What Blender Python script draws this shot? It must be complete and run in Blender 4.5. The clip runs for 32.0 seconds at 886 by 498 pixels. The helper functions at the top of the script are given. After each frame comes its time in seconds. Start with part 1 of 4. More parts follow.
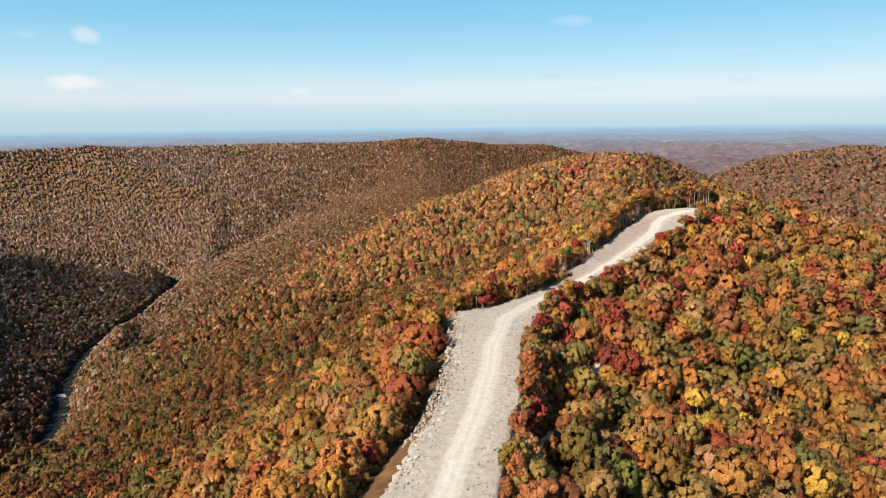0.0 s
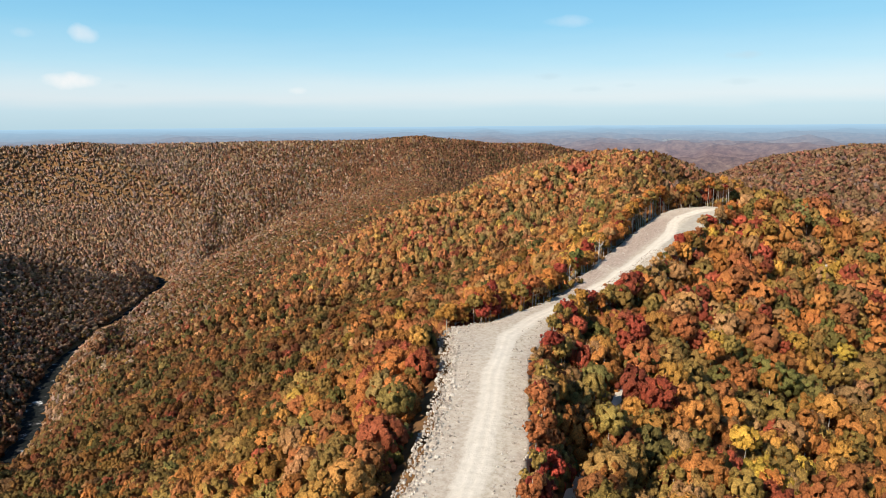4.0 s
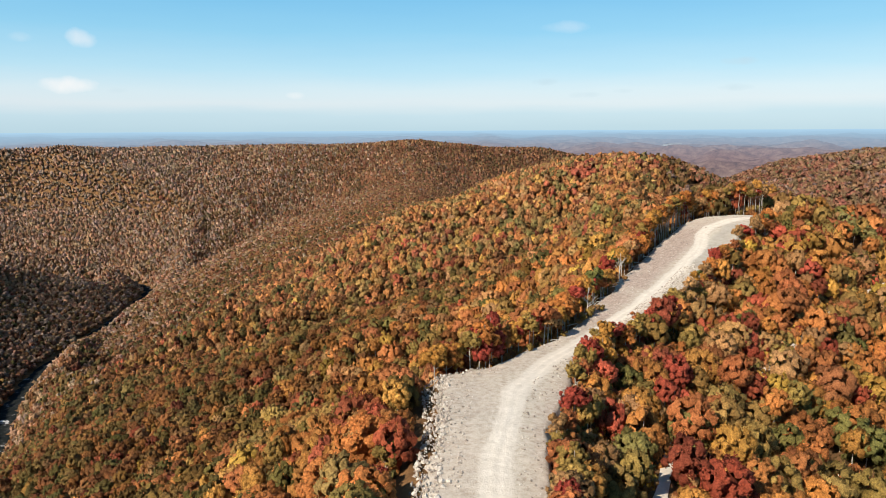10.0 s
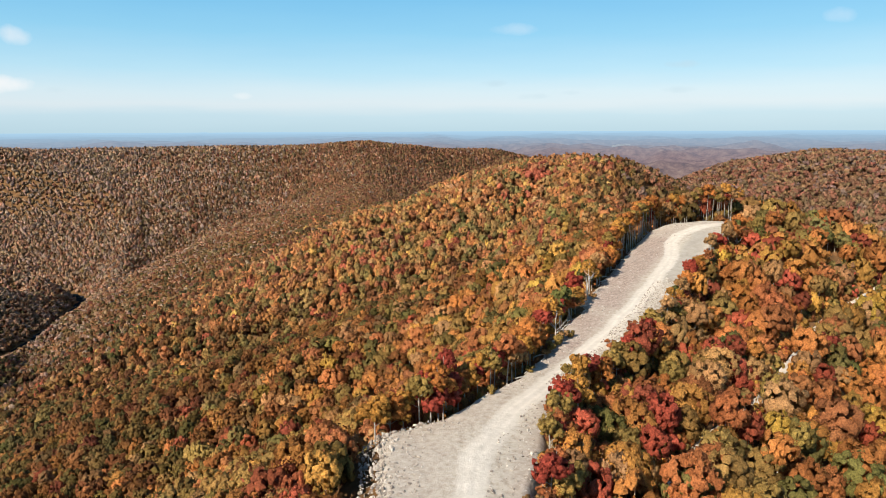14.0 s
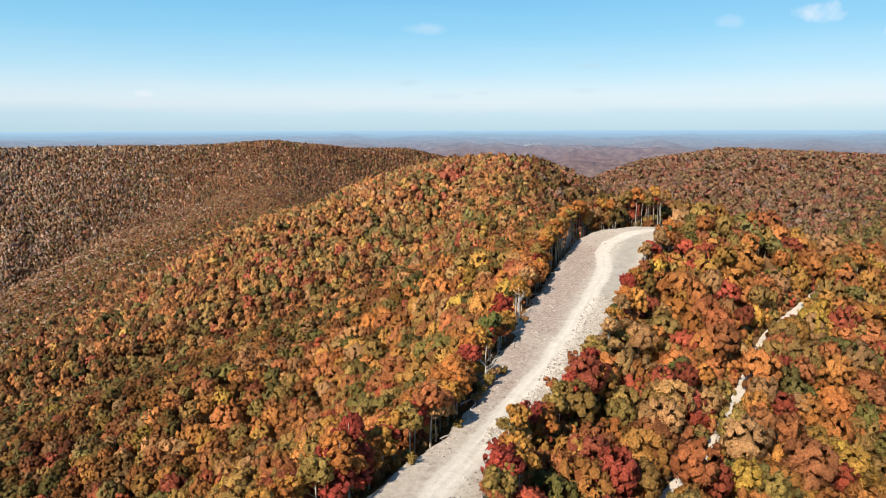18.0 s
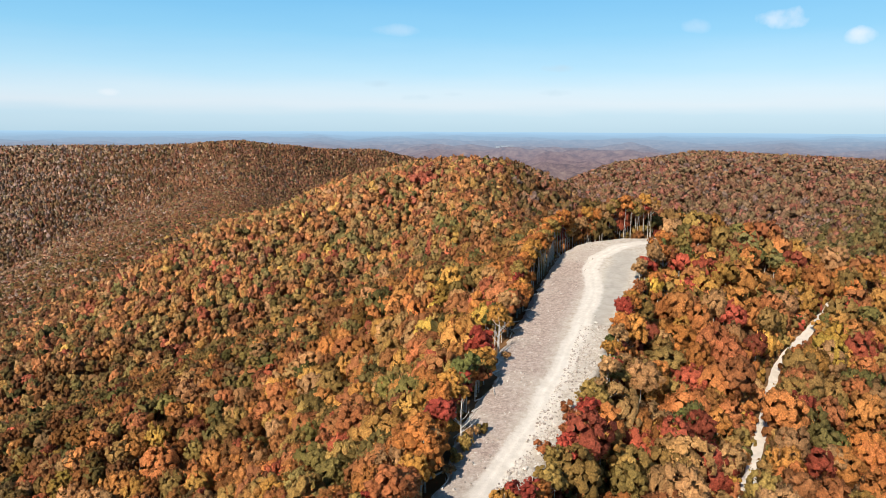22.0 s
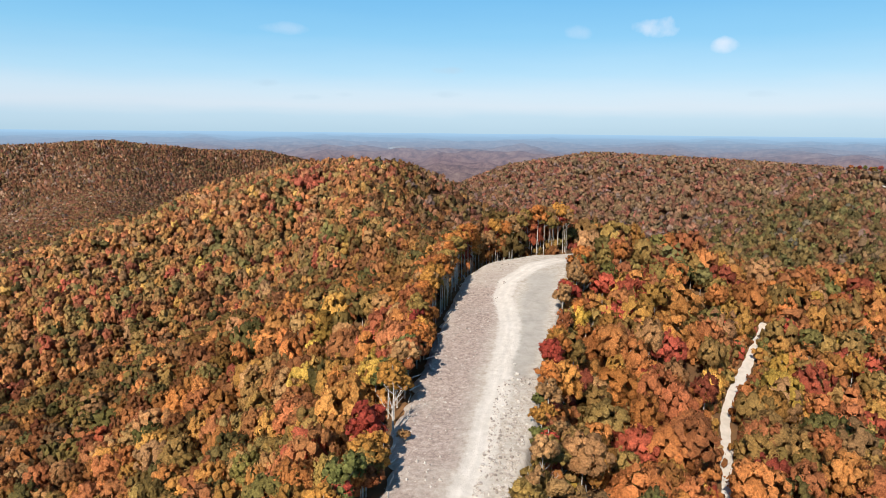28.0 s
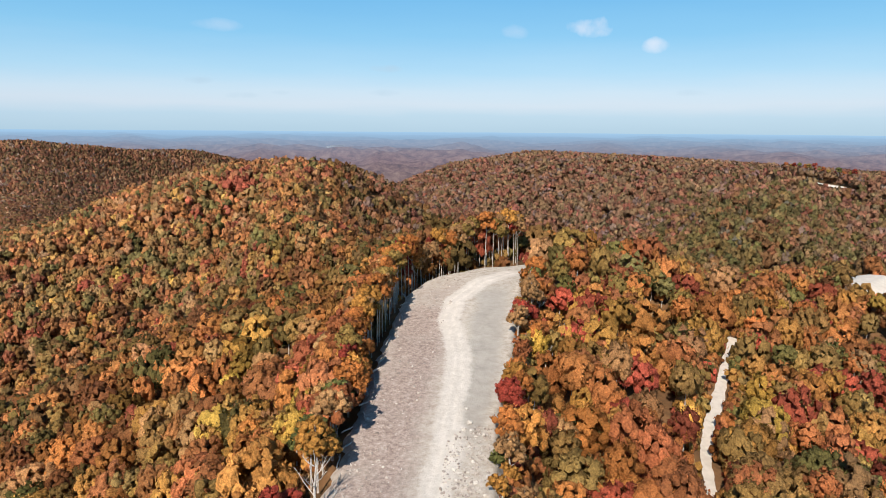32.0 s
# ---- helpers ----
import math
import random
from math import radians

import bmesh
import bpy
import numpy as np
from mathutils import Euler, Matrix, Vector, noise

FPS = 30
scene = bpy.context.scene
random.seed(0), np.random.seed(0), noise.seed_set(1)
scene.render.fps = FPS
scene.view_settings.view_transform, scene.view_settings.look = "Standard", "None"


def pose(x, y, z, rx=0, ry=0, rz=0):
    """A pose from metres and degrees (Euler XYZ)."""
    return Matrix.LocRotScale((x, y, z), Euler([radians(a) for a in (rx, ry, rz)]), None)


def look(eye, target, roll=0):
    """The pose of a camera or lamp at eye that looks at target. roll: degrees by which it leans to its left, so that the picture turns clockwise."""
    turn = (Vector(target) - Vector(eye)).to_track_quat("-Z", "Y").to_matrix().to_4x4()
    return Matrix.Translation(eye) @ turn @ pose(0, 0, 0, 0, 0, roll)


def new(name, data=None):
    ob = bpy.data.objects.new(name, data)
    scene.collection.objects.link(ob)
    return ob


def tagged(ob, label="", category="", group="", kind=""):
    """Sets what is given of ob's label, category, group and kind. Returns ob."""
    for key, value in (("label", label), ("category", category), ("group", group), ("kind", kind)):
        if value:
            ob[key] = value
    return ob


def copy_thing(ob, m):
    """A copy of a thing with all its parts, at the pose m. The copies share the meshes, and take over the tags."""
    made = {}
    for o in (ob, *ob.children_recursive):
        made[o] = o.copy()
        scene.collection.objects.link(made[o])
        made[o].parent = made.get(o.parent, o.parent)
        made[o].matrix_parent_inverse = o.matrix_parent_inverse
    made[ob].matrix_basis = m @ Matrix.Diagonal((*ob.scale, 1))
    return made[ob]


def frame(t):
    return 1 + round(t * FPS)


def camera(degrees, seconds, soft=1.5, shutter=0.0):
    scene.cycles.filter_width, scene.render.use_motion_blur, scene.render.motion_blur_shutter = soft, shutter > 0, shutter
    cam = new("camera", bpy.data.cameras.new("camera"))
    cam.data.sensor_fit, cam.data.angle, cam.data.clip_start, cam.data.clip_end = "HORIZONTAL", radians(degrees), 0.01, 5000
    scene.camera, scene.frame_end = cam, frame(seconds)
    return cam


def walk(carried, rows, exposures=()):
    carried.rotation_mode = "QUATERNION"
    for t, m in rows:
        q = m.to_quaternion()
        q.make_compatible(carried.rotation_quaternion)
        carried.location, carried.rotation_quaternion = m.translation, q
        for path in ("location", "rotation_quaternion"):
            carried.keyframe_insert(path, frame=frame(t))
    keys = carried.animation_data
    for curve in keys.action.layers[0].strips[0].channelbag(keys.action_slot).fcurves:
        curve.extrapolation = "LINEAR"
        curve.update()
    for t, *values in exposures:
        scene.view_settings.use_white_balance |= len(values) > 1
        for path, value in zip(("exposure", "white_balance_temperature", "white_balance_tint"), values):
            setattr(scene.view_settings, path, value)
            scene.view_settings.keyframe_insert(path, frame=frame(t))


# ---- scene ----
cam = camera(65.5, 32.0, soft=0.75)
PATH = [
    (0, (0.00, 0.00, 410.00), (-17.77, 96.78, 392.18), -0.59),
    (0.5, (-0.88, 6.29, 409.72), (-18.61, 103.08, 391.93), -0.58),
    (1, (-1.80, 12.56, 409.38), (-19.45, 109.38, 391.62), -0.55),
    (1.5, (-2.63, 18.76, 408.85), (-20.22, 115.59, 391.12), -0.52),
    (2, (-3.37, 24.82, 407.97), (-20.92, 121.65, 390.20), -0.48),
    (2.5, (-4.12, 30.73, 406.81), (-21.61, 127.57, 389.00), -0.45),
    (3, (-4.88, 36.56, 405.55), (-22.35, 133.40, 387.75), -0.39),
    (3.5, (-5.63, 42.26, 404.24), (-23.06, 139.10, 386.42), -0.39),
    (5.5, (-8.56, 64.44, 399.30), (-25.77, 161.31, 381.44), -0.35),
    (6, (-9.26, 69.84, 398.63), (-26.42, 166.76, 380.97), -0.32),
    (6.5, (-9.93, 75.08, 398.27), (-27.08, 172.03, 380.73), -0.32),
    (7, (-10.59, 80.25, 398.09), (-27.70, 177.22, 380.64), -0.32),
    (7.5, (-11.20, 85.37, 397.93), (-28.28, 182.35, 380.53), -0.32),
    (8, (-11.78, 90.46, 397.75), (-28.83, 187.46, 380.43), -0.29),
    (8.5, (-12.45, 95.51, 397.58), (-29.48, 192.52, 380.29), -0.28),
    (9, (-13.11, 100.54, 397.46), (-30.13, 197.56, 380.20), -0.27),
    (9.5, (-13.74, 105.50, 397.37), (-30.74, 202.53, 380.18), -0.28),
    (10, (-14.37, 110.38, 397.26), (-31.37, 207.43, 380.12), -0.28),
    (10.5, (-15.06, 115.22, 397.16), (-32.04, 212.28, 380.06), -0.26),
    (11, (-15.73, 120.01, 397.08), (-32.71, 217.07, 380.00), -0.27),
    (11.5, (-16.35, 124.80, 397.05), (-33.36, 221.86, 379.99), -0.28),
    (12, (-16.86, 129.62, 396.97), (-33.20, 226.79, 379.93), -0.28),
    (12.5, (-17.27, 134.61, 396.88), (-31.44, 232.12, 379.87), -0.33),
    (13, (-17.68, 139.79, 396.77), (-30.18, 237.54, 379.78), -0.33),
    (13.5, (-18.13, 145.10, 396.62), (-29.45, 242.99, 379.62), -0.29),
    (14, (-18.60, 150.44, 396.46), (-28.70, 248.46, 379.45), -0.23),
    (14.5, (-18.98, 155.73, 396.41), (-27.52, 253.90, 379.40), -0.22),
    (16.5, (-19.94, 176.42, 396.51), (-22.51, 274.91, 379.43), -0.15),
    (17, (-20.06, 181.53, 396.52), (-20.92, 280.05, 379.41), -0.16),
    (17.5, (-20.10, 186.57, 396.45), (-19.33, 285.09, 379.32), -0.17),
    (18, (-20.01, 191.61, 396.38), (-17.85, 290.10, 379.24), -0.15),
    (18.5, (-19.86, 196.66, 396.36), (-16.12, 295.11, 379.25), -0.11),
    (19, (-19.65, 201.69, 396.37), (-15.08, 300.11, 379.26), -0.07),
    (19.5, (-19.39, 206.78, 396.35), (-14.85, 305.20, 379.25), 0.01),
    (20, (-19.10, 211.91, 396.28), (-14.56, 310.33, 379.20), 0.05),
    (20.5, (-18.80, 217.05, 396.11), (-14.30, 315.49, 379.08), 0.05),
    (21, (-18.44, 222.16, 395.97), (-14.01, 320.61, 378.96), 0.08),
    (21.5, (-18.01, 227.17, 395.90), (-13.50, 325.62, 378.95), 0.17),
    (22, (-17.56, 232.06, 395.87), (-11.21, 330.41, 378.91), 0.23),
    (22.5, (-17.13, 236.95, 395.75), (-9.69, 335.23, 378.83), 0.23),
    (23, (-16.69, 241.82, 395.57), (-7.49, 339.95, 378.67), 0.34),
    (23.5, (-16.21, 246.69, 395.40), (-5.53, 344.68, 378.55), 0.40),
    (24, (-15.63, 251.55, 395.30), (-3.43, 349.37, 378.47), 0.38),
    (24.5, (-14.91, 256.29, 395.22), (-1.39, 353.93, 378.41), 0.39),
    (25, (-14.13, 260.98, 395.20), (1.36, 358.33, 378.41), 0.38),
    (25.5, (-13.27, 265.58, 395.19), (3.53, 362.72, 378.41), 0.33),
    (27.5, (-9.60, 283.56, 394.99), (11.02, 379.98, 378.28), 0.48),
    (28, (-8.65, 287.91, 394.90), (12.75, 384.15, 378.16), 0.56),
    (28.5, (-7.70, 292.25, 394.81), (14.70, 388.27, 378.09), 0.63),
    (29, (-6.67, 296.48, 394.70), (16.54, 392.31, 378.00), 0.67),
    (29.5, (-5.59, 300.60, 394.61), (18.50, 396.21, 377.93), 0.68),
    (30, (-4.46, 304.54, 394.62), (20.61, 399.89, 377.87), 0.70),
    (30.5, (-3.37, 308.37, 394.71), (23.01, 403.36, 377.93), 0.58),
    (31, (-2.25, 312.19, 394.86), (24.96, 406.94, 378.05), 0.52),
    (31.5, (-1.12, 315.95, 394.93), (27.26, 410.34, 378.05), 0.54),
    (32, (0.00, 319.66, 394.91), (29.59, 413.67, 378.02), 0.43),
]
walk(cam, [(t, look(eye, target, roll)) for t, eye, target, roll in PATH], exposures=[(0, 0.6, 6500, 10), (13, 0.6, 6450, 10), (19, 0.61, 6330, 11), (25, 0.58, 6180, 12), (32, 0.45, 6050, 13)])

# ---- world and sun ----
SUN_EL, SUN_AZ = radians(37), math.atan2(-0.55, -0.83)
world = bpy.data.worlds.new("sky")
scene.world = world
world.use_nodes = True
wn, wl = world.node_tree.nodes, world.node_tree.links
wn.clear()
sky = wn.new("ShaderNodeTexSky")
sky.sky_type, sky.sun_disc = "NISHITA", False
sky.sun_elevation, sky.sun_rotation = SUN_EL, SUN_AZ % (2 * math.pi)
sky.altitude, sky.air_density, sky.dust_density, sky.ozone_density = 300, 1.0, 0.6, 1.0


def wmath(op, a, b=None):
    n = wn.new("ShaderNodeMath")
    n.operation = op
    for sock, v in zip(n.inputs, (a, b)):
        if v is None:
            continue
        if isinstance(v, (int, float)):
            sock.default_value = v
        else:
            wl.new(v, sock)
    return n.outputs[0]


def wmix(fac, a, b):
    m = wn.new("ShaderNodeMix")
    m.data_type = "RGBA"
    for sock, v in ((m.inputs["Factor"], fac), (m.inputs[6], a), (m.inputs[7], b)):
        if isinstance(v, (int, float)):
            sock.default_value = v
        elif isinstance(v, tuple):
            sock.default_value = (*v, 1)
        else:
            wl.new(v, sock)
    return m.outputs[2]


# the clear autumn sky: deep blue above, a pale veil of high cloud low over the horizon, haze beneath it
w_co, w_sep = wn.new("ShaderNodeTexCoord"), wn.new("ShaderNodeSeparateXYZ")
wl.new(w_co.outputs["Generated"], w_sep.inputs[0])
w_x, w_y, w_z = w_sep.outputs
w_az = wmath("MULTIPLY", wmath("ARCTAN2", w_x, w_y), 180 / math.pi)
w_el = wmath("MULTIPLY", wmath("ARCSINE", w_z), 180 / math.pi)
w_vec = wn.new("ShaderNodeCombineXYZ")
wl.new(wmath("MULTIPLY", w_az, 0.09), w_vec.inputs[0])
wl.new(wmath("MULTIPLY", w_el, 0.62), w_vec.inputs[1])
w_noise = wn.new("ShaderNodeTexNoise")
w_noise.inputs["Scale"].default_value, w_noise.inputs["Detail"].default_value = 1.0, 6
wl.new(w_vec.outputs[0], w_noise.inputs["Vector"])
w_warp = wmath("ADD", w_el, wmath("MULTIPLY", wmath("SUBTRACT", w_noise.outputs["Fac"], 0.5), 1.1))
w_ramp = wn.new("ShaderNodeValToRGB")
wl.new(wmath("DIVIDE", w_warp, 60.0), w_ramp.inputs["Fac"])
SKY = [(0.0, (0.47, 0.68, 0.80)), (1.2, (0.52, 0.72, 0.84)), (2.0, (0.70, 0.80, 0.87)), (3.0, (0.66, 0.81, 0.89)), (4.6, (0.47, 0.75, 0.90)), (7.5, (0.27, 0.63, 0.87)), (11.0, (0.16, 0.52, 0.83)), (30.0, (0.1, 0.26, 0.47)), (60.0, (0.06, 0.16, 0.34))]
while len(w_ramp.color_ramp.elements) < len(SKY):
    w_ramp.color_ramp.elements.new(0.5)
for el_, (deg, c) in zip(w_ramp.color_ramp.elements, SKY):
    el_.position, el_.color = deg / 60, (*c, 1)
w_col = w_ramp.outputs["Color"]
# small cumulus puffs and faint grey streaks: bearing, height, half width, half height in degrees, thickness, white or grey
PUFFS = [(-37.7, 3.25, 2.0, 0.6, 1.0, 1), (-36.8, 6.55, 1.0, 0.75, 0.6, 1), (-40.4, 6.4, 0.9, 0.4, 0.25, 1), (-21.8, 2.7, 0.8, 0.3, 0.55, 1), (28.9, 8.0, 1.6, 0.85, 0.95, 1), (34.0, 6.5, 0.95, 0.6, 0.85, 1),
         (23.2, 7.8, 1.0, 0.55, 0.25, 1), (0.0, 7.8, 1.8, 0.45, 0.25, 1), (12.8, 4.9, 1.2, 0.3, 0.5, 0), (-1.8, 3.7, 1.1, 0.3, 0.5, 0), (1.3, 2.65, 1.5, 0.3, 0.5, 0), (12.5, 3.0, 1.5, 0.3, 0.5, 0), (4.4, 2.9, 0.9, 0.25, 0.5, 0), (37.0, 3.0, 1.4, 0.3, 0.45, 0), (-34.5, 2.9, 1.0, 0.3, 0.35, 0)]
w_fine = wn.new("ShaderNodeTexNoise")
w_fine.inputs["Scale"].default_value, w_fine.inputs["Detail"].default_value = 30.0, 6
wl.new(w_co.outputs["Generated"], w_fine.inputs["Vector"])
w_rag = wmath("MULTIPLY", wmath("SUBTRACT", w_fine.outputs["Fac"], 0.5), 3.2)
for az_, el_, hw, hh, thick, white in PUFFS:
    du = wmath("DIVIDE", wmath("SUBTRACT", w_az, az_), hw)
    dv = wmath("DIVIDE", wmath("SUBTRACT", w_el, el_), hh)
    r2 = wmath("ADD", wmath("MULTIPLY", du, du), wmath("MULTIPLY", dv, dv))
    f = wmath("SUBTRACT", 1.0, wmath("ADD", r2, w_rag))
    f = wmath("MINIMUM", wmath("MAXIMUM", wmath("MULTIPLY", f, 0.75), 0.0), 1.0)
    w_col = wmix(wmath("MULTIPLY", f, thick), w_col, (0.9, 0.92, 0.94) if white else (0.5, 0.66, 0.76))
w_scale = wn.new("ShaderNodeVectorMath")
w_scale.operation = "SCALE"
w_scale.inputs["Scale"].default_value = 0.66 / 0.11
wl.new(w_col, w_scale.inputs[0])
w_out, w_bg = wn.new("ShaderNodeOutputWorld"), wn.new("ShaderNodeBackground")
w_bg.inputs["Strength"].default_value = 0.11
wl.new(wmix(0.88, sky.outputs[0], w_scale.outputs[0]), w_bg.inputs["Color"])
wl.new(w_bg.outputs[0], w_out.inputs["Surface"])
sun = new("sun", bpy.data.lights.new("sun", "SUN"))
sun.data.energy, sun.data.angle, sun.data.color = 5.0, radians(0.5), (1.0, 0.89, 0.74)
sun_dir = Vector((math.sin(SUN_AZ) * math.cos(SUN_EL), math.cos(SUN_AZ) * math.cos(SUN_EL), math.sin(SUN_EL)))
sun.matrix_world = look(sun_dir * 100, (0, 0, 0))


# ---- materials ----
def material(name, rough=0.9):
    m = bpy.data.materials.new(name)
    m.use_nodes = True
    b = m.node_tree.nodes["Principled BSDF"]
    b.inputs["Roughness"].default_value = rough
    b.inputs["Specular IOR Level"].default_value = 0.15
    return m, m.node_tree.nodes, m.node_tree.links, b


def tex(n, l, scale, detail=4.0, rough=0.6, kind="Object"):
    co = n.new("ShaderNodeTexCoord")
    t = n.new("ShaderNodeTexNoise")
    t.inputs["Scale"].default_value, t.inputs["Detail"].default_value, t.inputs["Roughness"].default_value = scale, detail, rough
    l.new(co.outputs[kind], t.inputs["Vector"])
    return t.outputs["Fac"]


def ramp(n, l, fac, stops):
    r = n.new("ShaderNodeValToRGB")
    e = r.color_ramp.elements
    while len(e) < len(stops):
        e.new(0.5)
    for el, (p, c) in zip(e, stops):
        el.position, el.color = p, (*c, 1)
    l.new(fac, r.inputs["Fac"])
    return r.outputs["Color"]


def mix(n, l, fac, a, b, how="MIX"):
    m = n.new("ShaderNodeMix")
    m.data_type, m.blend_type = "RGBA", how
    for sock, v in ((m.inputs["Factor"], fac), (m.inputs[6], a), (m.inputs[7], b)):
        if hasattr(v, "links"):
            l.new(v, sock)
        elif isinstance(v, (int, float)):
            sock.default_value = v
        else:
            sock.default_value = (*v, 1)
    return m.outputs[2]


def bump(n, l, b, height, strength, dist):
    k = n.new("ShaderNodeBump")
    k.inputs["Strength"].default_value, k.inputs["Distance"].default_value = strength, dist
    l.new(height, k.inputs["Height"])
    l.new(k.outputs["Normal"], b.inputs["Normal"])
    return k


def attr(n, name, out="Color"):
    a = n.new("ShaderNodeAttribute")
    a.attribute_name = name
    return a.outputs[out]


def leaf_material(name, by_object, grain=1.7, lo=0.58, hi=1.36, relief=0.3):
    """Massed leaves: a tone for each tree, a finer one for each bough, and the grain of the foliage."""
    m, n, l, b = material(name, 0.8)
    b.inputs["Specular IOR Level"].default_value = 0.08
    g = n.new("ShaderNodeNewGeometry")
    if by_object:
        own = mix(n, l, 1.0, n.new("ShaderNodeObjectInfo").outputs["Color"], attr(n, "leaf"), "MULTIPLY")
    else:
        own = attr(n, "leaf")
    fine = n.new("ShaderNodeTexNoise")
    fine.inputs["Scale"].default_value, fine.inputs["Detail"].default_value, fine.inputs["Roughness"].default_value = grain, 4, 0.7
    l.new(g.outputs["Position"], fine.inputs["Vector"])
    c = mix(n, l, 1.0, own, ramp(n, l, fine.outputs["Fac"], [(0.36, (lo, lo * 0.97, lo * 0.95)), (0.5, (0.97, 0.97, 0.97)), (0.64, (hi, hi * 0.98, hi * 0.92))]), "MULTIPLY")
    l.new(c, b.inputs["Base Color"])
    # each leaf clump takes the light as the rounded bough that it grows on
    facing = attr(n, "facing", "Vector")
    if by_object:
        vt = n.new("ShaderNodeVectorTransform")
        vt.vector_type, vt.convert_from, vt.convert_to = "NORMAL", "OBJECT", "WORLD"
        l.new(facing, vt.inputs[0])
        facing = vt.outputs[0]
    k = bump(n, l, b, fine.outputs["Fac"], 1.0, relief)
    l.new(facing, k.inputs["Normal"])
    tr = n.new("ShaderNodeBsdfTranslucent")
    l.new(k.outputs["Normal"], tr.inputs["Normal"])
    l.new(c, tr.inputs["Color"])
    ms = n.new("ShaderNodeMixShader")
    ms.inputs[0].default_value = 0.22
    l.new(b.outputs[0], ms.inputs[1])
    l.new(tr.outputs[0], ms.inputs[2])
    l.new(ms.outputs[0], n["Material Output"].inputs["Surface"])
    return m


LEAF = leaf_material("autumn_leaves", False)
LEAF_MID = leaf_material("canopy_leaves", False, 1.0, 0.55, 1.34, 0.6)
LEAF_FAR = leaf_material("distant_canopy_leaves", False, 0.45, 0.72, 1.2, 0.8)
LEAF_OWN = leaf_material("edge_tree_leaves", True)


def floor_material():
    m, n, l, b = material("forest_floor", 0.95)
    c = ramp(n, l, tex(n, l, 0.12, 6), [(0.3, (0.07, 0.04, 0.02)), (0.55, (0.17, 0.09, 0.038)), (0.75, (0.27, 0.14, 0.06))])
    l.new(c, b.inputs["Base Color"])
    bump(n, l, b, tex(n, l, 0.6, 5), 0.6, 0.6)
    return m


FLOOR = floor_material()


def bark_material():
    m, n, l, b = material("bark", 0.9)
    c = ramp(n, l, tex(n, l, 1.3, 5), [(0.3, (0.2, 0.17, 0.14)), (0.55, (0.42, 0.37, 0.31)), (0.75, (0.6, 0.55, 0.48))])
    l.new(c, b.inputs["Base Color"])
    return m


BARK = bark_material()


def gravel_material():
    m, n, l, b = material("graded_limestone_dirt", 0.95)
    fine = tex(n, l, 0.55, 9, 0.72)
    pale = ramp(n, l, fine, [(0.3, (0.31, 0.25, 0.19)), (0.5, (0.475, 0.42, 0.345)), (0.68, (0.57, 0.51, 0.43))])
    straw = ramp(n, l, tex(n, l, 0.9, 9, 0.85), [(0.34, (0.15, 0.11, 0.09)), (0.5, (0.355, 0.275, 0.227)), (0.64, (0.54, 0.46, 0.39))])
    patch = ramp(n, l, tex(n, l, 0.06, 6, 0.6), [(0.28, (0.5, 0.5, 0.5)), (0.5, (1, 1, 1))])
    zone = mix(n, l, 1.0, attr(n, "verge"), patch, "MULTIPLY")
    c = mix(n, l, zone, pale, straw)
    # fine grey grading spoil on the broad inner bend
    spoil = ramp(n, l, tex(n, l, 0.25, 6, 0.6), [(0.3, (0.31, 0.285, 0.24)), (0.7, (0.43, 0.395, 0.34))])
    c = mix(n, l, attr(n, "spoil"), c, spoil)
    # the packed wheel track, its edge frayed, with two pale ruts
    packed = ramp(n, l, tex(n, l, 0.35, 8, 0.65), [(0.3, (0.52, 0.465, 0.39)), (0.5, (0.6, 0.545, 0.465)), (0.7, (0.66, 0.6, 0.52))])
    fray = n.new("ShaderNodeMath")
    fray.operation = "MULTIPLY_ADD"
    l.new(tex(n, l, 0.45, 6, 0.7), fray.inputs[0])
    fray.inputs[1].default_value = 0.9
    l.new(attr(n, "worn", "Fac"), fray.inputs[2])
    c = mix(n, l, ramp(n, l, fray.outputs[0], [(0.62, (0, 0, 0)), (1.0, (0.9, 0.9, 0.9))]), c, packed)
    rut = ramp(n, l, attr(n, "rut", "Fac"), [(0.0, (0.96, 0.96, 0.96)), (1.0, (1.09, 1.09, 1.09))])
    l.new(mix(n, l, 1.0, c, rut, "MULTIPLY"), b.inputs["Base Color"])
    bump(n, l, b, fine, 0.8, 0.3)
    return m


GRAVEL = gravel_material()


def track_material():
    m, n, l, b = material("packed_white_gravel", 0.95)
    c = ramp(n, l, tex(n, l, 0.35, 8, 0.65), [(0.3, (0.49, 0.43, 0.35)), (0.5, (0.57, 0.51, 0.425)), (0.7, (0.63, 0.565, 0.48))])
    l.new(c, b.inputs["Base Color"])
    bump(n, l, b, tex(n, l, 2.0, 6), 0.4, 0.1)
    return m


TRACK = track_material()


def stone_material():
    m, n, l, b = material("limestone", 0.9)
    g = n.new("ShaderNodeNewGeometry")
    v = ramp(n, l, g.outputs["Random Per Island"], [(0, (0.24, 0.2, 0.17)), (0.6, (0.42, 0.37, 0.32)), (1, (0.56, 0.52, 0.46))])
    c = mix(n, l, 1.0, v, ramp(n, l, tex(n, l, 3, 5), [(0.3, (0.7, 0.68, 0.66)), (0.7, (1.1, 1.1, 1.1))]), "MULTIPLY")
    l.new(c, b.inputs["Base Color"])
    return m


STONE = stone_material()


def wood_material(name, dark, light):
    m, n, l, b = material(name, 0.85)
    l.new(ramp(n, l, tex(n, l, 2.2, 6), [(0.3, dark), (0.7, light)]), b.inputs["Base Color"])
    return m


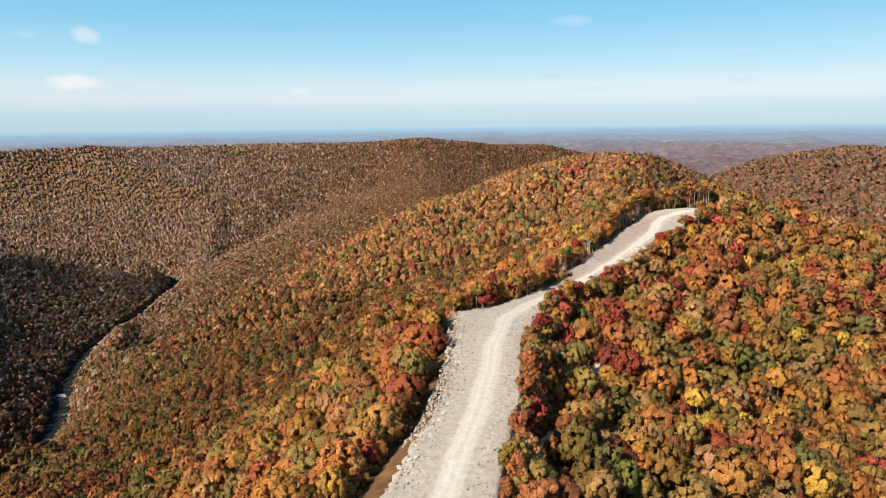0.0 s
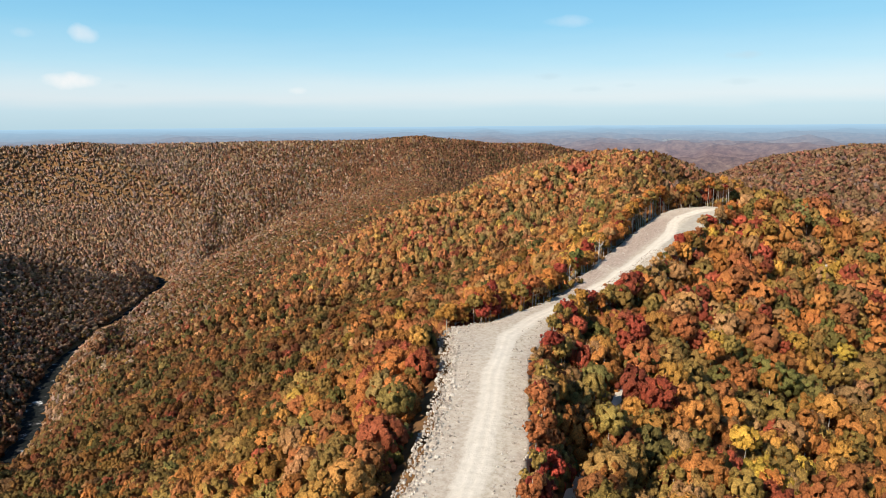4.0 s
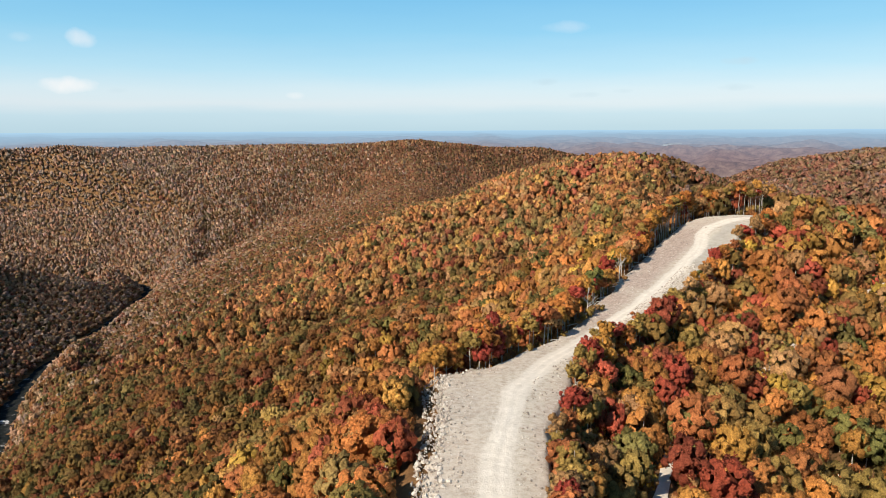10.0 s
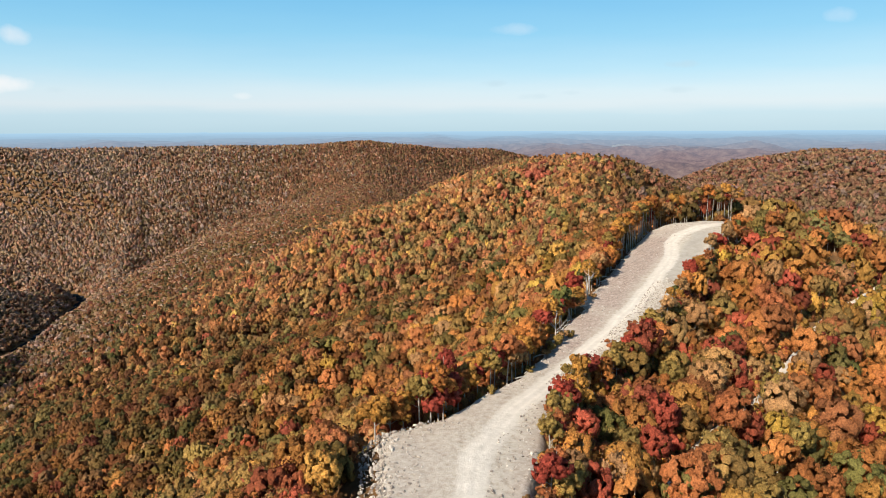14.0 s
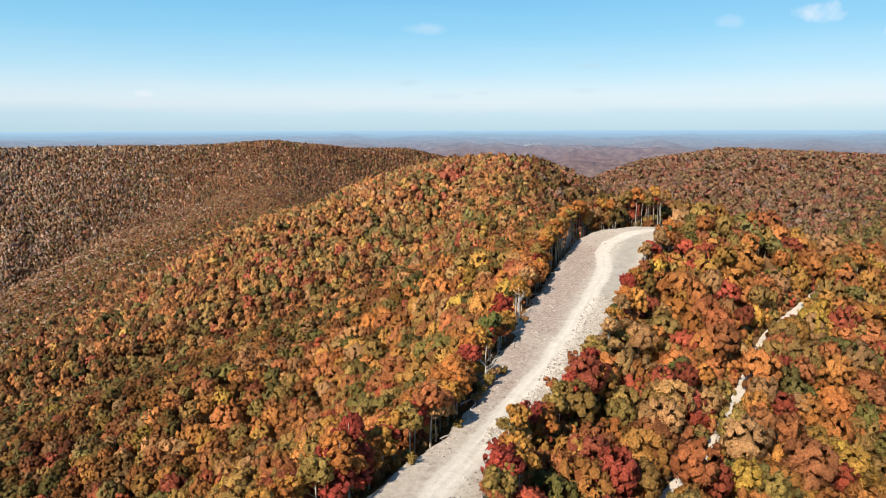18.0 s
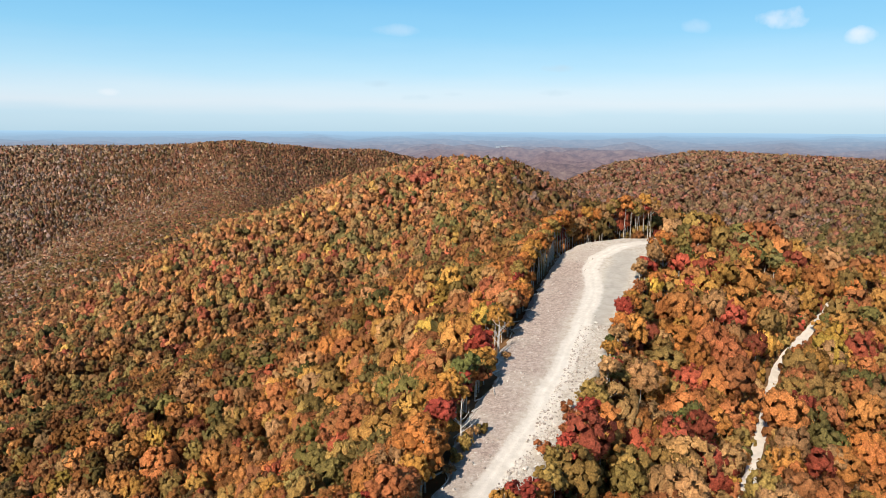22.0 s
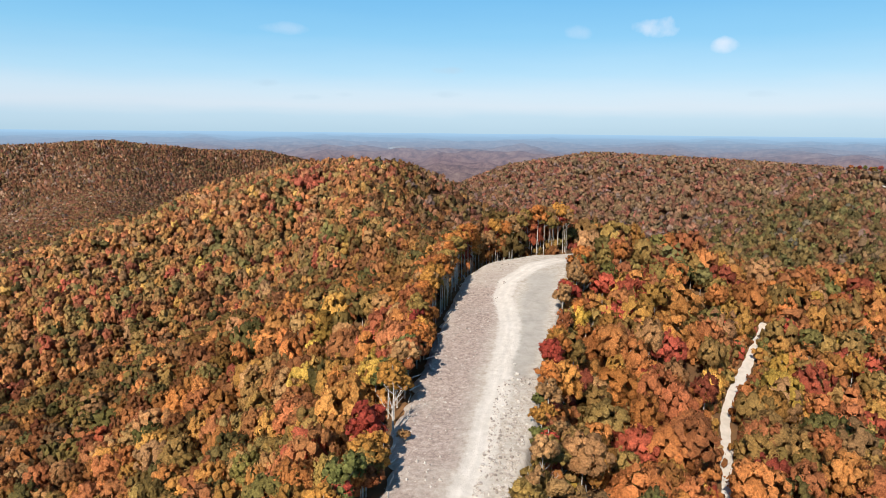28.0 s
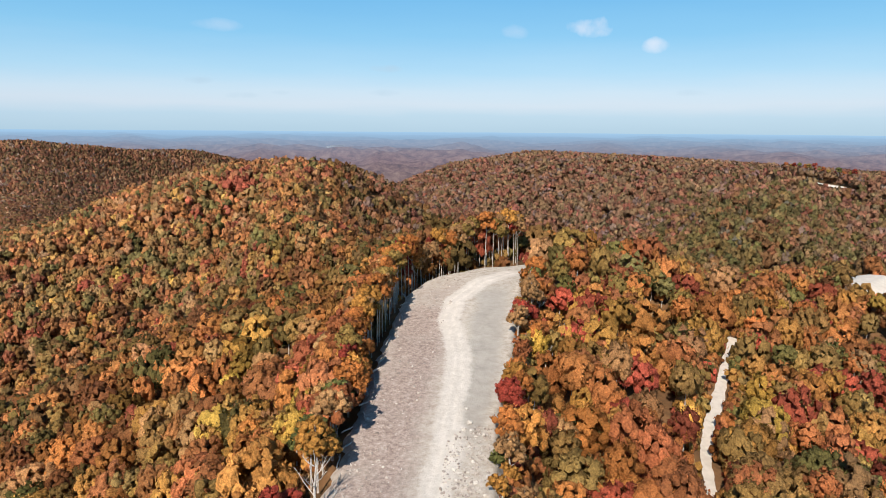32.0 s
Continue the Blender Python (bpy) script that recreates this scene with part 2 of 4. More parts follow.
DEAD_WOOD = wood_material("weathered_grey_wood", (0.3, 0.26, 0.22), (0.62, 0.57, 0.5))


def haze_material():
    """Far wooded country; its bluish haze is painted on as a glow, stronger with distance."""
    m, n, l, b = material("hazy_distance", 1.0)
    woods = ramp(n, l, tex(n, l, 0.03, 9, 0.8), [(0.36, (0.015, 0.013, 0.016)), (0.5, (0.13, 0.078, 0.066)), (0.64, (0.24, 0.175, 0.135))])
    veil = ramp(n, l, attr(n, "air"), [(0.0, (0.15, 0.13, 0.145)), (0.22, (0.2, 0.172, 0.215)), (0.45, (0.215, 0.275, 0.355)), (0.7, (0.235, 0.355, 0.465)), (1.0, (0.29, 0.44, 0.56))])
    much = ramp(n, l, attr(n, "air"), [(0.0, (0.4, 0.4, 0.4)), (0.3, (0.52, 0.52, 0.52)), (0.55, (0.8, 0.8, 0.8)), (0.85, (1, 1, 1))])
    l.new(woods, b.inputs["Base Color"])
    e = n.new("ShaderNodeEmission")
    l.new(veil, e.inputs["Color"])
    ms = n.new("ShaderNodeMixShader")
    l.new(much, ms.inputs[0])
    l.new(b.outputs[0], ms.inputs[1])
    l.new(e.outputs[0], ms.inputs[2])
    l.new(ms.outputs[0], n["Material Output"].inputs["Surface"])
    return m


HAZE = haze_material()


def water_material():
    m, n, l, b = material("river_water", 0.12)
    # dark pools with broken white rapids
    l.new(ramp(n, l, tex(n, l, 0.05, 7, 0.75), [(0.5, (0.015, 0.018, 0.018)), (0.6, (0.05, 0.05, 0.05)), (0.64, (0.55, 0.55, 0.55))]), b.inputs["Base Color"])
    b.inputs["Roughness"].default_value = 0.3
    b.inputs["Specular IOR Level"].default_value = 0.0
    bump(n, l, b, tex(n, l, 0.4, 4), 0.3, 0.3)
    return m


WATER = water_material()


# ---- the lie of the land ----
def vnoise(x, y, scale, seed):
    """Smooth noise on a lattice, about -1 to 1."""
    rng = np.random.RandomState(seed)
    grid = rng.uniform(-1, 1, (64, 64))
    u, v = x / scale + 17.3, y / scale + 9.1
    i, j = np.floor(u).astype(int), np.floor(v).astype(int)
    fu, fv = u - i, v - j
    fu, fv = fu * fu * (3 - 2 * fu), fv * fv * (3 - 2 * fv)
    g = lambda a, b: grid[a % 64, b % 64]
    return (g(i, j) * (1 - fu) + g(i + 1, j) * fu) * (1 - fv) + (g(i, j + 1) * (1 - fu) + g(i + 1, j + 1) * fu) * fv


def along(x, y, pts):
    """Distance to a crest line, its height there, and which side (positive: right of the line's run)."""
    best = np.full(x.shape, 1e18)
    zz, side = np.zeros(x.shape), np.zeros(x.shape)
    for (ax, ay, az), (bx, by, bz) in zip(pts, pts[1:]):
        dx, dy = bx - ax, by - ay
        q = np.clip(((x - ax) * dx + (y - ay) * dy) / (dx * dx + dy * dy), 0, 1)
        ex, ey = x - ax - q * dx, y - ay - q * dy
        d = ex * ex + ey * ey
        near = d < best
        best = np.where(near, d, best)
        zz = np.where(near, az + q * (bz - az), zz)
        side = np.where(near, np.sign(dy * (x - ax) - dx * (y - ay)), side)
    return np.sqrt(best), zz, side


ROAD_RIDGE = [(-28, -600, 330), (-28, 0, 323), (-27, 150, 324.5), (-28, 265, 326.5), (-25, 310, 325), (0, 365, 324), (35, 440, 330), (60, 500, 336.5),
              (85, 545, 343.5), (100, 580, 345), (125, 680, 327), (95, 800, 303), (60, 900, 305), (60, 1050, 332), (80, 1165, 349), (135, 1170, 336), (190, 1200, 300), (270, 1300, 240)]
HILL = [(-170, 1090, 283), (-80, 1120, 320), (0, 1150, 344), (80, 1165, 349)]
BENCH = [(-10, 60, 306), (-6, 190, 304), (1, 229, 304), (21, 316, 303), (40, 352, 301), (62, 376, 302), (118, 462, 307), (148, 493, 311), (180, 526, 315), (215, 560, 316), (300, 585, 316), (345, 605, 316), (420, 690, 285)]
SPUR = [(100, 580, 345), (160, 585, 334), (225, 620, 312), (285, 645, 297), (340, 720, 275)]
RIGHT_HILL = [(330, 1720, 270), (430, 1640, 320), (562, 1545, 347), (720, 1320, 341), (800, 1080, 334), (870, 900, 330), (1050, 600, 330), (1200, 0, 330)]
LEFT_MOUNTAIN = [(-2600, 1300, 345), (-1665, 1850, 347), (-1363, 2080, 334), (-898, 2300, 340), (-500, 2360, 348), (-300, 2520, 326), (-91, 2640, 318), (80, 2750, 280)]
SADDLE = [(-500, 2360, 346), (-420, 2000, 250), (-350, 1650, 236), (-200, 1350, 240), (-60, 1190, 320)]
LEFT_NOSE = [(-100, 575, 245), (-297, 650, 183), (-450, 730, 134), (-570, 830, 80)]
DARK_SPUR = [(-1250, 200, 320), (-1100, 600, 300), (-1010, 850, 262), (-1060, 1050, 205), (-1100, 1250, 142), (-1085, 1420, 75), (-1060, 1590, 10)]
EAST_SPUR = [(760, 1120, 326), (600, 980, 303), (505, 894, 288), (400, 850, 268), (300, 830, 240)]
RIDGES = [
    (ROAD_RIDGE, [0, 17, 30, 50, 120, 250, 450, 600, 700, 800], [0, 0.5, 13, 31, 74, 121, 182, 226, 272, 335], [0, 15, 27, 60, 200, 500, 900], [0, 0.7, 19, 31, 85, 200, 340]),
    (HILL, [0, 60, 200, 500, 900], [0, 10, 90, 255, 390], [0, 60, 200, 500], [0, 8, 70, 220]),
    (BENCH, [0, 5, 20, 60, 200], [0, 0, 5, 25, 80], [0, 5, 25, 60, 200, 500], [0, 0, 9, 24, 75, 200]),
    (SPUR, [0, 20, 100, 300], [0, 2, 40, 130], [0, 20, 100, 300], [0, 2, 36, 130]),
    (RIGHT_HILL, [0, 60, 300, 700], [0, 6, 95, 260], [0, 60, 300, 700], [0, 6, 90, 200]),
    (LEFT_MOUNTAIN, [0, 60, 300, 900], [0, 8, 80, 200], [0, 50, 300, 520, 800], [0, 8, 150, 305, 345]),
    (EAST_SPUR, [0, 40, 150, 400], [0, 4, 45, 170], [0, 40, 150, 400], [0, 4, 40, 160]),
    (LEFT_NOSE, [0, 60, 200, 400], [0, 7, 55, 150], [0, 60, 200, 400], [0, 7, 55, 150]),
    (SADDLE, [0, 50, 250, 700], [0, 5, 70, 250], [0, 50, 250, 700], [0, 5, 70, 250]),
    (DARK_SPUR, [0, 50, 300, 600], [0, 8, 110, 220], [0, 15, 250, 480], [0, 5, 160, 330]),
]
RIVER = [(-720, -300, 0), (-620, 200, 0), (-570, 480, 0), (-690, 780, 0), (-795, 930, 0), (-870, 1080, 0), (-920, 1300, 0), (-975, 1500, 0), (-1025, 1640, 0), (-1090, 1700, 0), (-1220, 1720, 0), (-1500, 1690, 0), (-1900, 1560, 0)]
LEFT_EDGE = [(0, -45), (143, -41), (161, -40), (187, -37.5), (222, -38), (265, -41.5), (298, -47), (302, -47), (313, -34.5), (330, -26), (345, -15.5), (371, -6), (390, -1.7), (410, 8.5), (436, 15.5), (454, 22.8), (475, 31), (504, 42.5), (540, 59), (551, 70), (557, 90), (560, 110)]
RIGHT_EDGE = [(0, -14), (148, -15), (171, -14.7), (205, -13.6), (268, -17), (290, -13), (315, -10), (347, -2), (380, 20), (430, 45), (454, 55), (483, 71), (512, 84), (553, 107), (560, 111)]
LY, LX = zip(*LEFT_EDGE)
RY, RX = zip(*RIGHT_EDGE)


def in_clearing(x, y, grow=0.0):
    return (x > np.interp(y, LY, LX) - grow) & (x < np.interp(y, RY, RX) + grow) & (y < 559 + grow)


def land(x, y):
    """Height of the ground."""
    x, y = np.asarray(x, float), np.asarray(y, float)
    wob = 1 + 0.09 * vnoise(x, y, 170, 3) + 0.07 * vnoise(x, y, 60, 4)
    hs = []
    for pts, ld, lz, rd, rz in RIDGES:
        d, z, side = along(x, y, pts)
        if pts is ROAD_RIDGE:
            out = np.maximum(np.interp(y, LY, LX) - x, x - np.interp(y, RY, RX))
            near = np.where(out < 0, np.minimum(d, 12), 15 + 0.85 * np.maximum(out, 0))
            w = np.clip((d - 50) / 60, 0, 1)
            w = np.where((y > 90) & (y < 557), w, np.clip(np.maximum(90 - y, y - 557) / 20, 0, 1) * (1 - w) + w)
            d = near * (1 - w) + d * w
        drop = np.where(side < 0, np.interp(d, ld, lz), np.interp(d, rd, rz)) + np.maximum(d - np.where(side < 0, ld[-1], rd[-1]), 0) * 0.4
        hs.append(z - drop * np.where(d > 60, wob, 1) + (5 * vnoise(x, y, 130, 14) if pts is LEFT_MOUNTAIN else 0))
    hs.append(np.full(x.shape, 2.0))
    hs = np.stack(hs)
    top = hs.max(0)
    k = 7.0
    z = top + k * np.log(np.exp((hs - top) / k).sum(0))
    z = np.where(along(x, y, ROAD_RIDGE)[0] < 30, top, z)
    rd, _, bank = along(x, y, RIVER)
    up = np.where(bank < 0, np.clip((y - 1420) / 260, 0, 1), 1)
    gorge = np.maximum(rd - 16, 0) * (0.68 + 0.27 * up + 0.08 * vnoise(x, y, 120, 6)) - 4 + (0.1 + 1.1 * up) * np.maximum(rd - 190, 0)
    return np.where(rd < 600, np.minimum(z, gorge), z)


STEP, X0, Y0 = 12.0, -3600.0, -900.0
TABLE = land(*np.meshgrid(X0 + STEP * np.arange(601), Y0 + STEP * np.arange(476)))


def height(x, y):
    """The ground's height, read from a table between its lines."""
    u, v = np.clip((x - X0) / STEP, 0, 599.99), np.clip((y - Y0) / STEP, 0, 474.99)
    i, j = u.astype(int), v.astype(int)
    u, v = u - i, v - j
    return (TABLE[j, i] * (1 - u) + TABLE[j, i + 1] * u) * (1 - v) + (TABLE[j + 1, i] * (1 - u) + TABLE[j + 1, i + 1] * u) * v


def grid_mesh(name, xs, ys, zf, mat, keep=None):
    gx, gy = np.meshgrid(xs, ys)
    z = zf(gx, gy)
    nx, ny = len(xs), len(ys)
    co = np.stack([gx, gy, z], -1).reshape(-1, 3)
    i = (np.arange(ny - 1)[:, None] * nx + np.arange(nx - 1)).ravel()
    quads = np.stack([i, i + 1, i + nx + 1, i + nx], -1)
    if keep is not None:
        ok = keep(co[:, 0], co[:, 1])
        quads = quads[ok[quads].any(1)]
    me = raw_mesh(name, co, quads, mat, smooth=True)
    return new(name, me)


def raw_mesh(name, co, faces, mat, smooth=False):
    """A mesh from arrays of places and of faces with equal numbers of corners."""
    me = bpy.data.meshes.new(name)
    n, k = faces.shape
    me.vertices.add(len(co))
    me.vertices.foreach_set("co", np.asarray(co, np.float32).ravel())
    me.loops.add(n * k)
    me.loops.foreach_set("vertex_index", faces.astype(np.int32).ravel())
    me.polygons.add(n)
    me.polygons.foreach_set("loop_start", np.arange(0, n * k, k, dtype=np.int32))
    me.polygons.foreach_set("use_smooth", np.full(n, smooth))
    me.update(calc_edges=True)
    me.materials.append(mat)
    return me


def ground_z(x, y):
    return land(x, y) - 1.6 * in_clearing(x, y, 5)


def lines(lo, hi, a, b, coarse, fine):
    return np.concatenate([np.arange(lo, a, coarse), np.arange(a, b, fine), np.arange(b, hi + 1, coarse)])


ground = grid_mesh("ground", lines(-3600, 3600, -144, 240, 24.0, 6.0), lines(-900, 3300, 60, 660, 24.0, 6.0), ground_z, FLOOR)
tagged(ground, "leaf-littered forest floor over wooded ridges and valley", "ground", kind="structure")


def set_float(me, name, values):
    a = me.attributes.new(name, "FLOAT", "POINT")
    a.data.foreach_set("value", np.asarray(values, np.float32).ravel())


def sheet(name, gx, gy, gz, mat):
    """A surface over a bent grid of rows and columns."""
    ny, nx = gx.shape
    i = (np.arange(ny - 1)[:, None] * nx + np.arange(nx - 1)).ravel()
    me = raw_mesh(name, np.stack([gx, gy, gz], -1).reshape(-1, 3), np.stack([i, i + 1, i + nx + 1, i + nx], -1), mat, smooth=True)
    return new(name, me)


# the graded clearing, from edge to edge
TRACK_LINE = [(-26, 40), (-26.5, 100), (-26.8, 147), (-25, 195), (-26.8, 260), (-26, 293), (-18, 319), (-6, 346), (5, 369), (20.5, 399), (36, 435), (48, 464), (57, 487), (62.5, 512), (70, 527), (82, 539), (98, 549)]
ry, ru = np.arange(-150, 560, 1.4), np.linspace(-0.06, 1.06, 44)
gy, gu = np.meshgrid(ry, ru, indexing="ij")
gl, gr = np.interp(gy, LY, LX) + 0.9 * vnoise(gy, gy, 3.1, 61) + 0.8 * vnoise(gy, gy, 9, 62), np.interp(gy, RY, RX) + 0.8 * vnoise(gy, gy, 3.4, 63) + 0.8 * vnoise(gy, gy, 11, 64)
gx = gl + (gr - gl) * gu
rim = np.clip(np.maximum(-gu, gu - 1) / 0.06, 0, 1)
gz = land(gx, gy) + 0.35 + (0.13 * vnoise(gx, gy, 6, 12) + 0.04 * vnoise(gx, gy, 2.3, 13)) * np.clip(np.abs(gu - 0.55) * 3, 0.15, 1) - 1.2 * rim
road = sheet("road", gx, gy, gz, GRAVEL)
set_float(road.data, "verge", np.clip(1.6 - np.abs(gu - 0.22) * 4.4, 0, 1) * np.clip((gy - 345) / 30, 0.25, 1) * np.clip((552 - gy) / 30, 0, 1) + 0.5 * np.clip((gu - 0.8) * 6, 0, 1) * (gy < 330))
set_float(road.data, "spoil", np.clip((gu - 0.6 + 0.06 * vnoise(gx, gy, 9, 67)) * 12, 0, 1) * np.clip((0.95 - gu) * 12, 0, 1) * np.clip((gy - 440) / 15, 0, 1) * np.clip((540 - gy) / 12, 0, 1) * 0.85)
to_track, _, of_track = along(gx, gy, [(a, b, 0) for a, b in TRACK_LINE])
to_track = to_track * of_track + 0.8 * vnoise(gx, gy, 14, 66)
set_float(road.data, "worn", np.exp(-(np.abs(to_track) / 3.4) ** 3))
set_float(road.data, "rut", np.exp(-((np.abs(to_track) - 1.2) / 0.5) ** 2))
tagged(road, "pale graded limestone clearing with a packed white wheel track and straw-brown rough verges", "road", kind="structure")



def strip(name, line, width, lift, mat, step=2.0, zf=land, ragged=0.25):
    """A strip of even width along a line, lying on the ground."""
    px, py = np.array(line, float).T
    s = np.concatenate([[0], np.hypot(np.diff(px), np.diff(py)).cumsum()])
    q = np.arange(0, s[-1], step)
    cx, cy = np.interp(q, s, px), np.interp(q, s, py)
    k = np.ones(7) / 7
    cx[3:-3], cy[3:-3] = np.convolve(cx, k, "valid"), np.convolve(cy, k, "valid")
    tx, ty = np.gradient(cx), np.gradient(cy)
    n = np.hypot(tx, ty)
    side = np.linspace(-1, 1, 7) * width / 2
    wob = side[None] * (1 + ragged * vnoise(q * 1.0, q * 0.7, 4, 71))[:, None]
    x, y = cx[:, None] + wob * (ty / n)[:, None], cy[:, None] - wob * (tx / n)[:, None]
    z = zf(x, y) + lift - 0.12 * (np.abs(side) > width * 0.49)
    return sheet(name, x, y, z, mat)


tagged(strip("path", [(-8, 60)] + [p[:2] for p in BENCH[1:9]], 3.3, 0.5, TRACK, ragged=0.3), "narrow pale gravel path through the trees", "path", kind="structure")
water = strip("water", [p[:2] for p in RIVER], 34, 0, WATER, 12.0, lambda x, y: np.zeros(x.shape) - 0.5)
tagged(water, "dark river in the shaded gorge", "river", kind="structure")
pa, pr = np.meshgrid(np.linspace(0, 2 * math.pi, 49), np.linspace(0.02, 1, 9))
px_, py_ = 342 + 36 * pr * np.cos(pa), 594 + 30 * pr * np.sin(pa)
tagged(sheet("gravel_pad", px_, py_, land(px_, py_) + 1.7 - 2.5 * (pr > 0.99), TRACK), "pale bulldozed gravel pad on the lower spur", "clearing", kind="structure")
CUT = [(772, 1130), (761, 1108), (758, 1080), (754, 1047), (759, 1007)]
tagged(strip("road_cut", CUT, 7, 0.9, TRACK), "pale dirt road cut on the next ridge", "road", kind="structure")

# far country
far_a, far_r = np.meshgrid(np.radians(np.arange(-75, 80, 0.2)), np.concatenate([[2150], np.linspace(2350, 3150, 40), np.linspace(3180, 4650, 50)]))
far_x, far_y = far_r * np.sin(far_a), 160 + far_r * np.cos(far_a)
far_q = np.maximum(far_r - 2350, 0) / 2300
far_roll = 1.1 - 2.2 * np.abs(vnoise(far_a * 1500, far_r * 1.5, 230, 81)) + 0.6 * vnoise(far_a * 1500, far_r * 1.5, 80, 82) + 0.25 * vnoise(far_a * 2400, far_r, 40, 83)
far_z = -220 * ((far_a < -0.13) & (far_r < 2850)) + np.interp(far_r, [2150, 2350, 3000, 3600, 4200, 4650], [0, 215, 283, 330, 366, 386]) + far_roll * (38 * (1 - far_q) ** 0.8 + 1.2)
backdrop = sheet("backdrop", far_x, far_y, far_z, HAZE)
# share of painted haze: rises with distance, varied by the hills
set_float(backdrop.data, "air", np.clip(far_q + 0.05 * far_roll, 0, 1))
tagged(backdrop, "rolling wooded country fading into blue haze", "distance", kind="structure")
# ---- forest ----
def ico(level):
    bm = bmesh.new()
    bmesh.ops.create_icosphere(bm, subdivisions=level, radius=1)
    co = np.array([v.co[:] for v in bm.verts])
    fa = np.array([[v.index for v in f.verts] for f in bm.faces])
    bm.free()
    return co, fa


def unit(v):
    return v / (np.linalg.norm(v, axis=-1, keepdims=True) + 1e-9)


OCTA = np.array([(1, 0, 0), (-1, 0, 0), (0, 1, 0), (0, -1, 0), (0, 0, 1), (0, 0, -1)], float), np.array([(0, 2, 4), (2, 1, 4), (1, 3, 4), (3, 0, 4), (2, 0, 5), (1, 2, 5), (3, 1, 5), (0, 3, 5)])


ROUND = ico(1)


def leafy(seed, puffs, size, cards=0, spray=0.1, boughs=6, core=0.62, shape=None):
    """A broadleaf crown about 1 in radius: boughs that stand out unevenly, covered with ragged puffs of leaves.
    Gives places, faces, normals and the tone of each puff."""
    rng = np.random.RandomState(seed)
    ends = rng.normal(size=(boughs, 3))
    ends[:, 2] = np.abs(ends[:, 2]) * 0.9 - 0.2
    ends = unit(ends)
    reach, tone = rng.uniform(0.8, 1.08, boughs), rng.uniform(0.82, 1.18, boughs)

    def surface(d):
        near = np.exp((d @ ends.T - 1) / 0.16) * reach
        return 0.62 + 0.4 * near.max(1), tone[near.argmax(1)]

    q = np.arange(puffs) + 0.5
    up = 1 - 1.5 * q / puffs
    turn = q * 2.39996 + rng.uniform(0, 6.28)
    d = unit(np.stack([np.cos(turn) * np.sqrt(1 - up * up), np.sin(turn) * np.sqrt(1 - up * up), up], -1) + rng.normal(size=(puffs, 3)) * 0.16)
    r, tn = surface(d)
    form = np.array([rng.uniform(0.88, 1.1), rng.uniform(0.88, 1.1), 1.0])
    base, octs = OCTA
    cos, fas, nms, tns, n = [base * core * form * (1, 1, 0.9)], [octs], [base], [np.full(6, 0.8)], 6
    base, octs = shape or ROUND
    corners = len(base)
    for k in range(puffs):
        turned = np.linalg.qr(rng.normal(size=(3, 3)))[0]
        if np.linalg.det(turned) < 0:
            turned[:, 0] *= -1
        ball = (base * rng.uniform(0.78, 1.22, (corners, 1))) @ turned.T
        fa = octs[(ball[octs].mean(1) @ d[k]) > -0.25]
        co = (d[k] * (r[k] * rng.uniform(0.8, 1.0)) + ball * size * rng.uniform(0.75, 1.3)) * form
        cos.append(co)
        fas.append(fa + n)
        nms.append(unit(0.42 * ball + d[k]))
        tns.append(np.full(corners, tn[k] * rng.uniform(0.9, 1.1)))
        n += corners
    if cards:
        on = rng.randint(0, puffs, cards)
        away = unit(rng.normal(size=(cards, 3)) + 0.9 * d[on])
        dc = unit(d[on] + 0.45 * away)
        p = (d[on] * (r[on] * rng.uniform(0.86, 1.02, cards))[:, None] + away * size * rng.uniform(0.75, 1.25, (cards, 1))) * form
        tc = tn[on]
        nr = unit(dc + rng.normal(size=dc.shape) * 0.6)
        u = unit(np.cross(nr, rng.normal(size=dc.shape)))
        v = np.cross(nr, u)
        sz = spray * rng.uniform(0.6, 1.4, (3, cards, 1))
        cos.append(np.stack([p + u * sz[0], p + v * sz[1] - u * sz[1] * 0.5, p - v * sz[2] - u * sz[2] * 0.5], 1).reshape(-1, 3))
        fas.append(np.arange(3 * cards).reshape(-1, 3) + n)
        nms.append(np.repeat(unit(dc + 0.25 * nr), 3, 0))
        tns.append(np.repeat(tc * rng.uniform(0.85, 1.2, cards), 3))
    return np.concatenate(cos), np.concatenate(fas), np.concatenate(nms), np.concatenate(tns)


def joined(pieces):
    """Several leafy masses as one crown: each with its size and place."""
    cos, fas, nms, tns, base = [], [], [], [], 0
    for (co, fa, nm, tn), size, place in pieces:
        cos.append(co * size + np.array(place[:]))
        fas.append(fa + base)
        nms.append(nm)
        tns.append(tn)
        base += len(co)
    return np.concatenate(cos), np.concatenate(fas), np.concatenate(nms), np.concatenate(tns)


CLOSE_CROWNS = [leafy(100 + i, 62, 0.16, 760, 0.05, 8 + i % 4) for i in range(12)]
NEAR_CROWNS = [leafy(150 + i, 56, 0.18, 60, 0.09, 7, 0.62, OCTA) for i in range(12)]
MID_CROWNS = [leafy(200 + i, 20, 0.28, 14, 0.13, 5, 0.66, OCTA) for i in range(12)]
SLOPE_CROWNS = [leafy(230 + i, 9, 0.37, 6, 0.17, 4, 0.7, OCTA) for i in range(12)]
HILL_CROWNS = [leafy(250 + i, 5, 0.44, 6, 0.17, 3, 0.7, OCTA) for i in range(9)]
FAR_CROWNS = [leafy(300 + i, 2, 0.5, 5, 0.22, 2, 0.7, OCTA) for i in range(9)]
BUSHES = [leafy(400 + i, 9, 0.38, 6, 0.2, 4) for i in range(5)]
